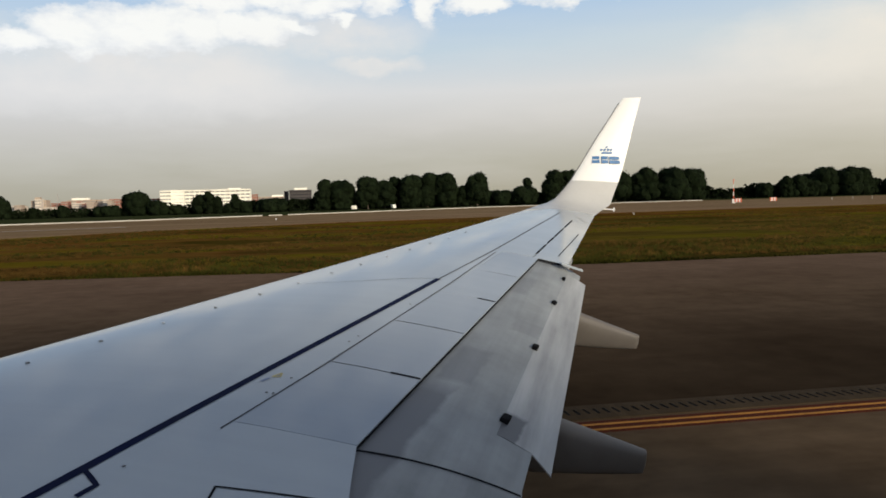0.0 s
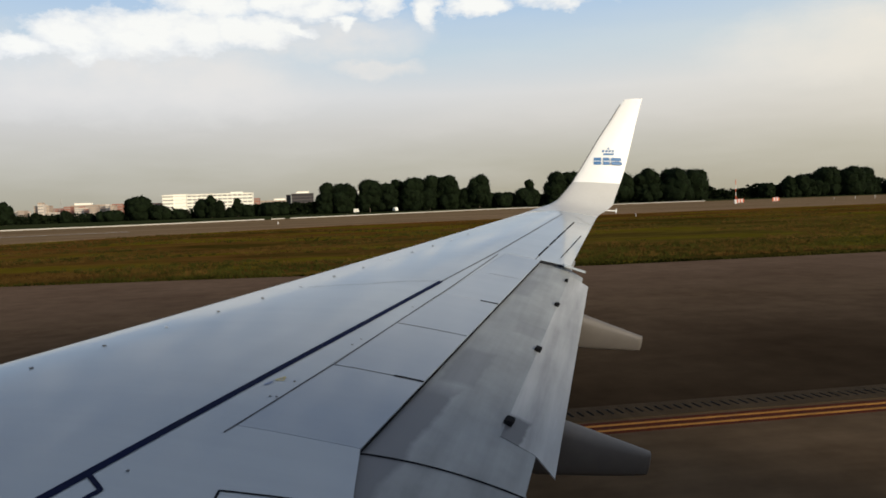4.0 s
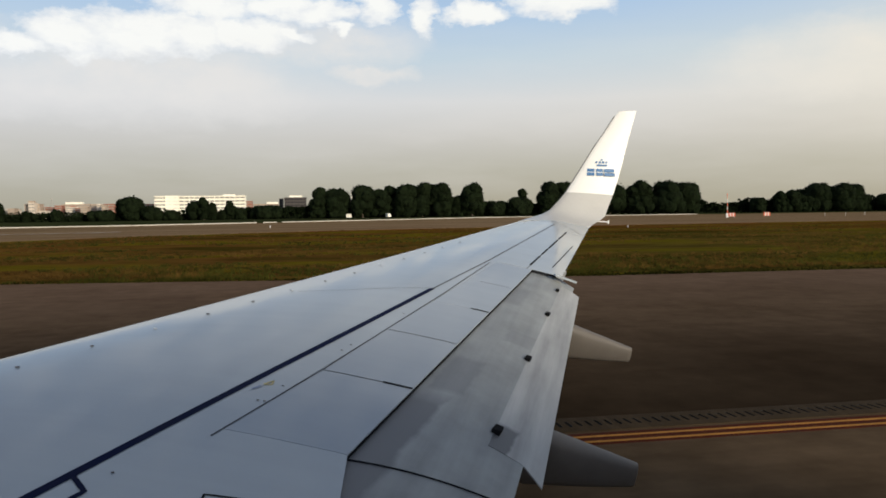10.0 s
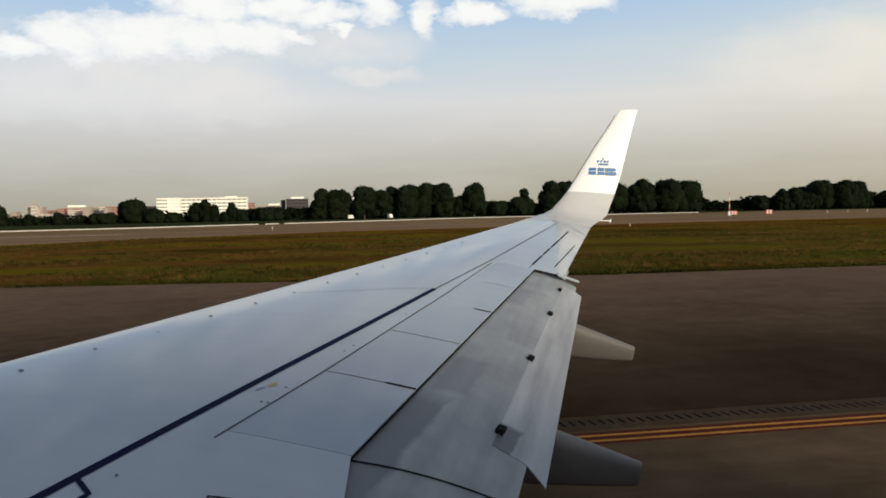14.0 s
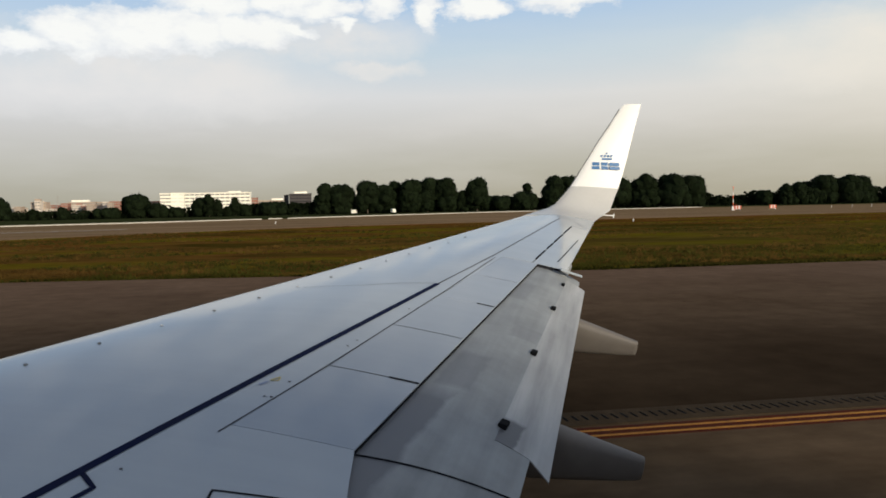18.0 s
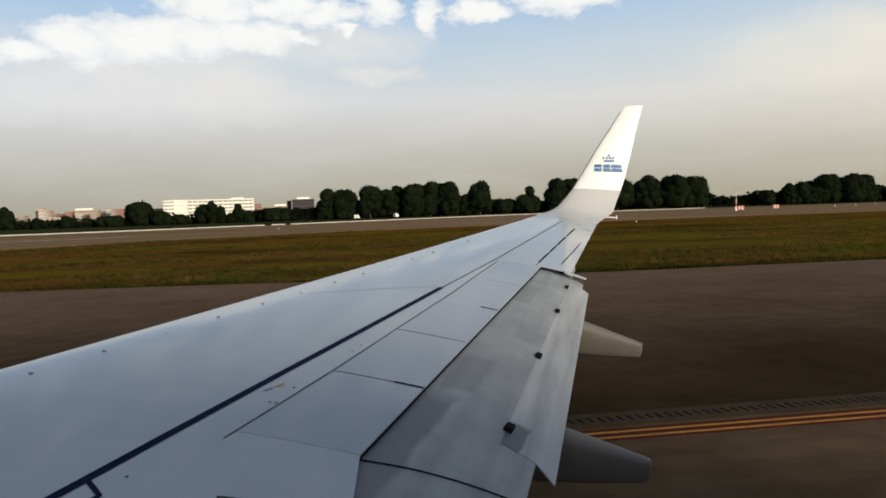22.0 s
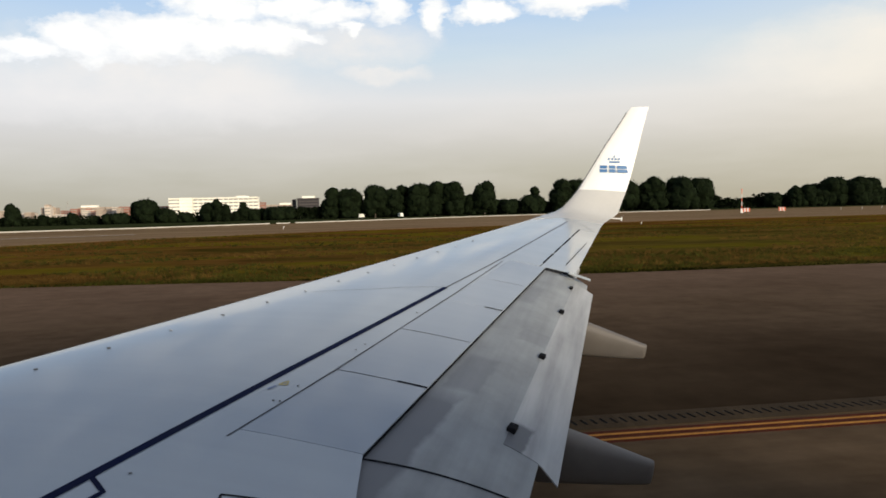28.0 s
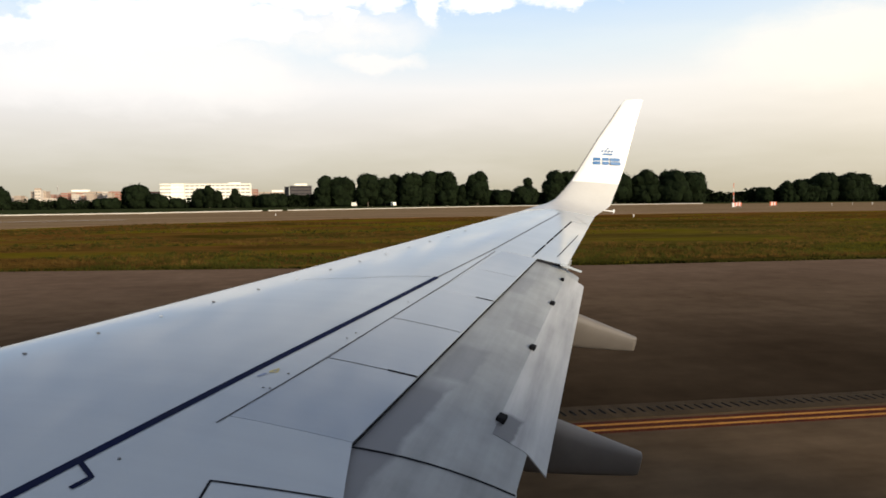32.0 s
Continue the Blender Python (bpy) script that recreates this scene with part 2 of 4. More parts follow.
# ---- mesh helpers ----
def mesh_of(name, verts, faces, mats, smooth=False, index=None):
    me = bpy.data.meshes.new(name)
    me.from_pydata([tuple(v) for v in verts], [], faces)
    for m in (mats if isinstance(mats, (list, tuple)) else [mats]):
        me.materials.append(m)
    if index:
        me.polygons.foreach_set("material_index", index)
    if smooth:
        me.polygons.foreach_set("use_smooth", [True] * len(me.polygons))
        me.set_sharp_from_angle(angle=radians(40))
    me.update()
    return me


def part(name, bm, mat, parent, label=""):
    """Link a bmesh or a ready mesh as one part under a thing."""
    if isinstance(bm, bmesh.types.BMesh):
        me = bpy.data.meshes.new(name)
        bmesh.ops.recalc_face_normals(bm, faces=bm.faces)
        bm.to_mesh(me)
        bm.free()
        me.materials.append(mat)
    else:
        me = bm
    ob = new(name, me)
    if parent:
        ob.parent = parent
    return tagged(ob, label)


def sheet(points, thick=0.0, down=(0, 0, -1)):
    """Grid of points (rows of equal length), given a thickness along down: vertices and faces."""
    nr, nc = len(points), len(points[0])
    v = [Vector(p) for r in points for p in r]
    f = [(r * nc + c, r * nc + c + 1, (r + 1) * nc + c + 1, (r + 1) * nc + c) for r in range(nr - 1) for c in range(nc - 1)]
    if thick:
        n0 = len(v)
        d = Vector(down).normalized() * thick
        v += [p + d for p in v]
        f += [tuple(i + n0 for i in reversed(q)) for q in f]
        edge = list(range(nc)) + [r * nc + nc - 1 for r in range(1, nr)] + [(nr - 1) * nc + c for c in range(nc - 2, -1, -1)] + [r * nc for r in range(nr - 2, 0, -1)]
        f += [(edge[i], edge[i - 1], edge[i - 1] + n0, edge[i] + n0) for i in range(len(edge))]
    return v, f


def fix_normals(me):
    bm = bmesh.new()
    bm.from_mesh(me)
    bmesh.ops.recalc_face_normals(bm, faces=bm.faces)
    bm.to_mesh(me)
    bm.free()
    return me


def box_bm(x0, x1, y0, y1, z0, z1, bevel=0.0, m=None):
    bm = bmesh.new()
    bmesh.ops.create_cube(bm, size=1.0)
    for v in bm.verts:
        v.co = Vector((x0 + (v.co.x + 0.5) * (x1 - x0), y0 + (v.co.y + 0.5) * (y1 - y0), z0 + (v.co.z + 0.5) * (z1 - z0)))
    if bevel:
        bmesh.ops.bevel(bm, geom=list(bm.edges), offset=bevel, segments=2, affect="EDGES", profile=0.5)
    if m:
        bm.transform(m)
    return bm


def tube_bm(points, radii, sides=10):
    """Closed tube along points with a radius at each."""
    bm = bmesh.new()
    rings = []
    pts = [Vector(p) for p in points]
    for i, p in enumerate(pts):
        d = (pts[min(i + 1, len(pts) - 1)] - pts[max(i - 1, 0)]).normalized()
        a = d.orthogonal().normalized()
        b = d.cross(a)
        rings.append([bm.verts.new(p + (a * cos(2 * pi * k / sides) + b * sin(2 * pi * k / sides)) * radii[i]) for k in range(sides)])
    for q, r in zip(rings, rings[1:]):
        for k in range(sides):
            bm.faces.new((q[k], q[(k + 1) % sides], r[(k + 1) % sides], r[k]))
    bm.faces.new(list(reversed(rings[0])))
    bm.faces.new(rings[-1])
    return bm


# ---- the airliner and its wing (local: x aft, y from the centreline, z up) ----
airliner = tagged(new("airliner"), "taxiing airliner with a light grey swept wing and white winglet", "airplane")
airliner.matrix_world = pose(0, 0, EYE_Z, 1.51, 4.82, -7.21) @ Matrix.Translation((0, -1.4, -EYE_Z))

SEMI, TIP_X, TIP_Z, DIHEDRAL, SWEEP = 17.16, 2.577, 3.657, 0.1187, 0.5521
PROFILE = ((0, 0), (0.005, 0.0125), (0.01, 0.018), (0.02, 0.0265), (0.03, 0.0325), (0.05, 0.0405), (0.07, 0.0445), (0.1, 0.0493), (0.15, 0.0552), (0.2, 0.0598), (0.25, 0.0624), (0.3, 0.0642), (0.35, 0.0649), (0.4, 0.0649), (0.45, 0.0641), (0.5, 0.0625), (0.6, 0.056), (0.7, 0.046), (0.8, 0.033), (0.9, 0.018), (1, 0))
LOWER = ((0, 0), (0.01, -0.012), (0.03, -0.02), (0.1, -0.034), (0.3, -0.05), (0.6, -0.042), (0.8, -0.018), (1, -0.002))
PS, PZ = [a for a, b in PROFILE], [b for a, b in PROFILE]
LS, LZ = [a for a, b in LOWER], [b for a, b in LOWER]


def wing_point(y, s, lift=0.0, lower=False):
    """Point of the wing's skin at the span station y and chord fraction s, raised by lift."""
    c = 1.1864 + 0.2477 * (SEMI - y)
    inc = radians(2.191 - 2.5 * max(0, y - 2) / 15)
    z = np.interp(s, LS, LZ) if lower else np.interp(s, PS, PZ) * (1 - 0.5 * min(1, max(0, (y - 2) / 10)) * max(0, 1 - 2 * s))
    return Vector((TIP_X - SWEEP * (SEMI - y) + s * c, y, TIP_Z - DIHEDRAL * (SEMI - y) + c * float(z) - (s - 0.25) * c * tan(inc) + lift))


def span(a, b, n):
    return [a + (b - a) * i / n for i in range(n + 1)]


def wing_shell(y0, y1, s0, s1, ny, upper=None):
    """Closed piece of the wing between two stations and two chord fractions."""
    ss = [s for s in (0, 0.004, 0.01, 0.02, 0.03, 0.05, 0.07, 0.1, 0.125, 0.15, 0.175, 0.2, 0.225, 0.25, 0.275, 0.3, 0.35, 0.4, 0.45, 0.5, 0.55, 0.6, 0.65, 0.7, 0.75, 0.8, 0.85, 0.9, 0.95, 1.0) if s0 < s < s1]
    ss = [s0] + ss + [s1]
    rings = []
    for y in span(y0, y1, ny):
        up = [wing_point(y, s) for s in ss]
        lo = [wing_point(y, s, lower=True) for s in reversed(ss)]
        if s0 == 0:
            lo = lo[:-1]
        rings.append(up + lo)
    k = len(rings[0])
    v = [p for r in rings for p in r]
    f = [(i * k + j, i * k + (j + 1) % k, (i + 1) * k + (j + 1) % k, (i + 1) * k + j) for i in range(ny) for j in range(k)]
    f += [tuple(range(k)), tuple(reversed(range(ny * k, ny * k + k)))]
    return v, f


def on_skin(x, y, lift):
    """Point of the upper skin below (x, y)."""
    c = 1.1864 + 0.2477 * (SEMI - y)
    return wing_point(y, (x - TIP_X + SWEEP * (SEMI - y)) / c, lift)


def skin_strip(name, path, width, mat, parent, lift=0.003, label="", steps=10):
    """Thin painted or sealed line that follows the skin: path of (y, s)."""
    pts = []
    for (a, b), (c, d) in zip(path, path[1:]):
        pts += [wing_point(a + (c - a) * i / steps, b + (d - b) * i / steps) for i in range(steps)]
    pts.append(wing_point(*path[-1]))
    v, f = [], []
    for i, p in enumerate(pts):
        d = pts[min(i + 1, len(pts) - 1)] - pts[max(i - 1, 0)]
        side = Vector((d.y, -d.x, 0)).normalized() * (width / 2)
        v += [on_skin(p.x + side.x, p.y + side.y, lift), on_skin(p.x - side.x, p.y - side.y, lift)]
        if i:
            f.append((2 * i - 2, 2 * i - 1, 2 * i + 1, 2 * i))
    return part(name, mesh_of(name, v, f, mat), mat, parent, label)


S_HINGE, S_FLAP = 0.6461, 0.8377
Y_KINK, Y_AIL = 5.85, 11.52

v, f = wing_shell(1.2, 16.02, 0.0, S_HINGE, 60)
wing = part("wing", fix_normals(mesh_of("wing", v, f, WING, True)), WING, airliner, "light grey painted swept wing skin")
# rear of the wing inboard of the flap kink, and outboard round the aileron
g = [[wing_point(y, S_HINGE + (S_FLAP + 0.088 * (Y_KINK - y) - S_HINGE) * k / 8) for k in range(9)] for y in span(1.2, Y_KINK - 0.006, 12)]
v, f = sheet(g, 0.02)
part("inboard_rear_skin", fix_normals(mesh_of("inboard_rear_skin", v, f, WING, True)), WING, airliner)
v, f = wing_shell(Y_AIL, 16.02, S_HINGE, 0.806, 16)
part("outboard_rear_skin", fix_normals(mesh_of("outboard_rear_skin", v, f, WING, True)), WING, airliner)
v, f = wing_shell(14.95, 16.02, 0.806, 1.0, 5)
part("tip_rear_skin", fix_normals(mesh_of("tip_rear_skin", v, f, WING, True)), WING, airliner)
v, f = wing_shell(Y_AIL, 14.93, 0.812, 1.0, 12)
aileron = part("aileron", fix_normals(mesh_of("aileron", v, f, WING, True)), WING, airliner, "light grey aileron on the outer trailing edge")
# near-black plate over the rear wing's end face, painting the gap's shade
end_face = [wing_point(Y_AIL - 0.006, s, -0.003) for s in span(0.66, 1.0, 8)] + [wing_point(Y_AIL - 0.006, s, 0.003, True) for s in span(1.0, 0.66, 8)]
part("end_rib", mesh_of("end_rib", end_face, [tuple(range(len(end_face)))], SEAM_AND_SHADE), SEAM_AND_SHADE, airliner)
# well under the spoilers, coloured near-black for the shade in the gaps
g = [[wing_point(y, s, -0.05) for s in (S_HINGE - 0.01, 0.74, S_FLAP - 0.005)] for y in span(Y_KINK, Y_AIL + 0.25, 16)]
v, f = sheet(g, 0.05)
part("spoiler_well", fix_normals(mesh_of("spoiler_well", v, f, SEAM_AND_SHADE)), SEAM_AND_SHADE, airliner)
edges = [5.845, 6.955, 8.085, 9.2, 10.33, 11.5]
for a, b in zip(edges, edges[1:]):
    g = [[wing_point(y, s, 0.001) for s in span(S_HINGE + 0.002, S_FLAP, 6)] for y in span(a + 0.003, b - 0.003, 5)]
    v, f = sheet(g, 0.01)
    part("spoiler", fix_normals(mesh_of("spoiler", v, f, SPOILER, True)), SPOILER, airliner, "light grey flush spoiler panel")

# painted walkway line, thick inboard and thin outboard, with its short branch
skin_strip("walkway_line", [(4.4, 0.5735), (5.7, 0.5745), (6.8, 0.577), (8.0, 0.582), (9.655, 0.587)], 0.054, STRIPE, airliner, 0.004, "dark navy painted walkway line", 14)
skin_strip("skin_joint", [(9.655, 0.588), (11.55, 0.601), (13.2, 0.599), (15.6, 0.591)], 0.016, DARKLINE, airliner, 0.003, steps=14)
skin_strip("walkway_branch", [(5.125, 0.578), (5.015, 0.6146), (4.9, 0.6138)], 0.03, STRIPE, airliner, 0.005, steps=4)
skin_strip("hinge_joint", [(5.738, 0.646), (7.0, 0.6515), (8.08, 0.6475), (9.54, 0.643), (11.4, 0.622)], 0.012, DARKLINE, airliner, 0.0035, steps=14)
skin_strip("panel_joint", [(9.16, 0.204), (9.3, 0.37), (9.655, 0.579)], 0.008, DARKLINE, airliner, 0.003, steps=4)
skin_strip("panel_joint", [(6.955, 0.65), (6.955, 0.776)], 0.008, DARKLINE, airliner, 0.004, steps=4)
skin_strip("panel_joint", [(8.085, 0.65), (8.085, 0.836)], 0.008, DARKLINE, airliner, 0.004, steps=5)
skin_strip("panel_joint", [(10.33, 0.70), (10.33, 0.834)], 0.005, DARKLINE, airliner, 0.004, steps=4)
for y, s in ((6.955, 0.776), (9.2, 0.777)):
    skin_strip("spoiler_gap", [(y, s), (y, 0.838)], 0.03, SEAM_AND_SHADE, airliner, 0.004, steps=3)
for a, b in ((0.0, 0.22), (0.26, 0.42), (0.45, 0.7), (0.74, 1.0)):
    skin_strip("aileron_gap", [(11.74 + 3.17 * a, 0.809), (11.74 + 3.17 * b, 0.809)], 0.026, SEAM_AND_SHADE, airliner, 0.004, steps=3)
skin_strip("tab_joint", [(11.9, 0.925), (13.77, 0.955)], 0.014, SEAM_AND_SHADE, airliner, 0.003, steps=6)
skin_strip("slat_joint", [(5.4, 0.028), (15.9, 0.028)], 0.010, DARKLINE, airliner, 0.002, steps=30)
# thin dark strip painting a curved reflection at the winglet root
skin_strip("tip_joint", [(16.0, 0.2), (15.9, 0.5), (15.5, 0.78), (15.0, 0.97)], 0.012, DARKEDGE, airliner, 0.003, steps=5)
# access panel near the root
skin_strip("access_panel_joint", [(4.96, 0.748), (5.13, 0.7345), (5.172, 0.731), (5.18, 0.742), (5.245, 0.86), (5.275, 0.93)], 0.014, SEAM_AND_SHADE, airliner, 0.004, steps=5)
# flush fasteners behind the leading edge and by the walkway
for i in range(14):
    y = 6.0 + 0.535 * i
    p = wing_point(y, 0.157 + 0.0035 * max(0, i - 2), 0.004)
    part("fastener", tube_bm([p, p + Vector((0, 0, 0.006))], [0.017, 0.014], 8), DARKEDGE if i % 3 else STEEL, airliner)
for y, s in ((6.283, 0.6316), (6.29, 0.642), (6.56, 0.633), (7.397, 0.630), (7.55, 0.630), (8.6, 0.628), (5.208, 0.610)):
    p = wing_point(y, s, 0.004)
    part("rivet", tube_bm([p, p + Vector((0, 0, 0.004))], [0.010, 0.008], 8), DARKEDGE, airliner)
decal = ((6.53, 0.602), (6.545, 0.6145), (6.61, 0.608))
for a, b in zip(decal, decal[1:] + decal[:1]):
    skin_strip("warning_decal", [a, b], 0.014, AMBER, airliner, 0.005, "worn amber triangular warning decal", 3)
skin_strip("worn_stencil", [(6.43, 0.598), (6.50, 0.602)], 0.02, STENCIL, airliner, 0.005, "faded blue stencil", 2)

# outboard flap, lowered: main panel and aft panel
TE_A, TE_B = Vector((1.0, 6.4, 2.02)), Vector((2.235, 11.2, 2.75))


def flap_point(u, t, lift=0.0):
    a = wing_point(Y_KINK + u * 5.65, 0.838, -0.03)
    b = TE_A + (TE_B - TE_A) * u
    p = a + (b - a) * t
    p.z += 0.24 * t * (1 - t) * (1 - 0.5 * u) + lift
    return p


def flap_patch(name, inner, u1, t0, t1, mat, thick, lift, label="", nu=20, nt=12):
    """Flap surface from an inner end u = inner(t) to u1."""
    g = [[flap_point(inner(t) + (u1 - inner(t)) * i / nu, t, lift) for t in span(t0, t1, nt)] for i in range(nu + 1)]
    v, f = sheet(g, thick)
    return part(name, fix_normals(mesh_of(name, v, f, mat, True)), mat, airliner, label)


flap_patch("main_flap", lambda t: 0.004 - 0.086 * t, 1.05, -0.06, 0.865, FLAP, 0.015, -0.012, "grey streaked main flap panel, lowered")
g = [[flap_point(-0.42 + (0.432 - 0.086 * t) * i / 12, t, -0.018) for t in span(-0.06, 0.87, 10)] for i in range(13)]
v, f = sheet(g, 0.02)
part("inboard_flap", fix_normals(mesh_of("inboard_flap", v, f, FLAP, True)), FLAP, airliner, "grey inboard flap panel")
flap_patch("aft_flap", lambda t: 0.07 if t < 0.64 else 0.07 - 0.03 * (t - 0.64) / 0.226 if t < 0.866 else 0.04 - 0.045 * (t - 0.866) / 0.134, 1.0, 0.632, 1.0, AFTFLAP, 0.012, -0.009, "lighter grey aft flap panel along the trailing edge", 24, 18)
flap_patch("outer_flap_end", lambda t: 1.02, 1.16, -0.02, 0.60, AFTFLAP, 0.04, 0.0)
# near-black strip painted for the shade in the gap ahead of the flap
flap_patch("flap_seal", lambda t: 0.0, 1.05, -0.06, -0.006, SEAM_AND_SHADE, 0.004, -0.008, "near-black strip painting the gap's shade along the flap")
flap_seam = [flap_point(0.004 - 0.086 * t, t, -0.013) for t in span(-0.06, 0.865, 8)]
part("flap_seam", tube_bm(flap_seam, [0.006] * 9, 6), SEAM_AND_SHADE, airliner)
for u, t, k in ((0.118, 0.647, 1.0), (0.425, 0.634, 0.85), (0.722, 0.625, 0.8), (0.936, 0.605, 0.6)):
    p = flap_point(u, t, 0.0)
    part("flap_bracket", box_bm(-0.034 * k, 0.034 * k, -0.062 * k, 0.062 * k, -0.03, 0.022, 0.008, Matrix.Translation(p) @ pose(0, 0, 0, 0, 12, -19)), BLACK, airliner, "small black flap bracket")
def fairing(y, x0, x1, z0, z1, top, mat):
    """Canoe-shaped flap track fairing that tapers to a blunt tail."""
    bm = bmesh.new()
    rings = []
    prof = ((0.0, 0.2, 0.2), (0.12, 0.6, 0.6), (0.3, 0.96, 0.95), (0.45, 1.0, 1.0), (0.7, 0.735, 0.86), (0.85, 0.565, 0.66), (0.97, 0.42, 0.44), (0.992, 0.38, 0.38), (1.0, 0.27, 0.27))
    for t, h, wd in prof:
        x = x0 + (x1 - x0) * t
        zt = z0 + (z1 - z0) * t + 0.03 * (1 - t)
        hh = top * h
        ring = []
        for k in range(16):
            a = 2 * pi * k / 16
            sx, sz = cos(a), sin(a)
            sx, sz = math.copysign(abs(sx) ** 0.7, sx), math.copysign(abs(sz) ** 0.7, sz)
            ring.append(bm.verts.new((x, y + 0.17 * wd * sx * (0.62 + 0.38 * sz), zt - hh / 2 + hh / 2 * sz)))
        rings.append(ring)
    for q, r in zip(rings, rings[1:]):
        for k in range(16):
            bm.faces.new((q[k], q[(k + 1) % 16], r[(k + 1) % 16], r[k]))
    bm.faces.new(rings[0])
    bm.faces.new(rings[-1])
    for fc in bm.faces:
        fc.smooth = True
    return part("flap_track_fairing", bm, mat, airliner, "grey canoe-shaped flap track fairing")


part("flap_end_tab", box_bm(0, 0.31, 0, 0.13, -0.03, 0.0, 0.006, Matrix.Translation((1.93, 11.36, 3.01)) @ pose(0, 0, 0, 0, 15, 0)), WING, airliner, "small light grey tab at the flap's outer end")
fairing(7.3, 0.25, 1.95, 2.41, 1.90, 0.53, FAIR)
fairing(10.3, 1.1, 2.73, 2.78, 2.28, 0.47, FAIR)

# winglet: sections from the wing's tip, each (y, leading x, leading z, trailing x, trailing z)
SECT = ((16.0, 1.94, 3.52, 3.41, 3.515), (16.35, 2.14, 3.57, 3.54, 3.555), (16.65, 2.33, 3.62, 3.68, 3.60), (16.88, 2.56, 3.69, 3.83, 3.66), (17.04, 2.80, 3.82, 3.97, 3.75),
        (17.14, 2.98, 4.02, 4.05, 3.96), (17.22, 3.12, 4.20, 4.15, 4.22), (17.31, 3.38, 4.66, 4.245, 4.52), (17.40, 3.66, 5.17, 4.345, 4.95), (17.5, 3.91, 5.57, 4.46, 5.50), (17.585, 4.12, 5.93, 4.575, 5.99), (17.60, 4.20, 6.05, 4.60, 6.09))


def winglet_rings(sections):
    v, f = [], []
    prof = ((0, 0), (0.03, 0.022), (0.12, 0.042), (0.3, 0.055), (0.55, 0.045), (0.8, 0.02), (1, 0.002), (0.8, -0.012), (0.5, -0.03), (0.2, -0.032), (0.05, -0.016))
    n = len(prof)
    for i, (y, lx, lz, tx, tz) in enumerate(sections):
        q0, q1 = SECT[max(0, SECT.index(sections[i]) - 1)], SECT[min(len(SECT) - 1, SECT.index(sections[i]) + 1)]
        up = Vector((0, q1[0] - q0[0], q1[2] - q0[2])).normalized()
        nrm = Vector((0, -up.z, up.y))
        a, b = Vector((lx, y, lz)), Vector((tx, y, tz))
        c = (b - a).length
        v += [a + (b - a) * s + nrm * (c * d) for s, d in prof]
    for i in range(len(sections) - 1):
        for j in range(n):
            f.append((i * n + j, i * n + (j + 1) % n, (i + 1) * n + (j + 1) % n, (i + 1) * n + j))
    f += [tuple(range(n)), tuple(reversed(range((len(sections) - 1) * n, len(sections) * n)))]
    return v, f


v, f = winglet_rings(SECT[:7])
part("winglet_root", fix_normals(mesh_of("winglet_root", v, f, LOWGREY, True)), LOWGREY, airliner, "light grey blended winglet root")
v, f = winglet_rings(SECT[6:])
winglet = part("winglet", fix_normals(mesh_of("winglet", v, f, WHITE, True)), WHITE, airliner, "white upswept winglet with a small blue mark")


edge = [Vector((x - 0.004, y - 0.012, z)) for y, x, z, _, _ in SECT[4:-1]]
part("leading_edge_strip", tube_bm(edge, [0.011] * len(edge), 8), DARKEDGE, winglet, "dull grey metal leading edge")


def winglet_point(a, b, lift=0.0):
    l0, l1, t0, t1 = Vector((3.12, 17.22, 4.2)), Vector((4.165, 17.6, 5.98)), Vector((4.11, 17.2, 4.22)), Vector((4.55, 17.6, 6.08))
    p = (l0 + (l1 - l0) * b) * (1 - a) + (t0 + (t1 - t0) * b) * a
    depth = float(np.interp(a, (0, 0.03, 0.12, 0.3, 0.55, 0.8, 1), (0, 0.022, 0.042, 0.055, 0.045, 0.02, 0.002)))
    chord = 0.99 - 0.6 * b
    return p + Vector((0, -0.98, 0.2)) * (depth * chord + 0.008 + lift)


def mark(name, corners):
    vs = [winglet_point(a, b) for a, b in corners]
    return part(name, mesh_of(name, vs, [tuple(range(len(vs)))], MARK), MARK, winglet)


def mark_bar(a0, a1, b0, b1):
    mark("mark_bar", [(a0, b0), (a1, b0), (a1 - 0.04, b1), (a0 - 0.04, b1)])


for a0, a1 in ((0.25, 0.44), (0.49, 0.66), (0.70, 0.97)):
    for b0 in (0.215, 0.262):
        mark_bar(a0 - 0.05 * (b0 > 0.25), a1 - 0.05 * (b0 > 0.25), b0, b0 + 0.038)
mark("mark_crown", [(0.37, 0.33), (0.66, 0.33), (0.65, 0.352), (0.36, 0.352)])
for a in (0.29, 0.385, 0.48, 0.575):
    mark("mark_crown", [(a, 0.365), (a + 0.055, 0.365), (a + 0.05, 0.39), (a - 0.01, 0.39)])
mark("mark_crown", [(0.41, 0.40), (0.46, 0.40), (0.45, 0.42), (0.40, 0.42)])
part("tip_light", box_bm(3.8, 4.06, 16.97, 16.99, 3.63, 3.655, 0.006), WHITE, airliner)
part("static_discharger", tube_bm([(4.04, 16.98, 3.60), (4.04, 16.98, 3.69)], [0.012, 0.012], 6), WHITE, airliner)

# plain hull that carries the wing, behind the window where the camera is held
bm = bmesh.new()
rings = []
for x in span(-13, 15, 14):
    rings.append([bm.verts.new((x, -0.62 + 1.86 * cos(2 * pi * k / 40), 3.55 + 1.95 * sin(2 * pi * k / 40))) for k in range(40)])
for q, r in zip(rings, rings[1:]):
    for k in range(40):
        bm.faces.new((q[k], q[(k + 1) % 40], r[(k + 1) % 40], r[k])).smooth = True
bm.faces.new(rings[0])
bm.faces.new(rings[-1])
part("fuselage", bm, HULL, airliner, "plain blue fuselage section behind the wing root")
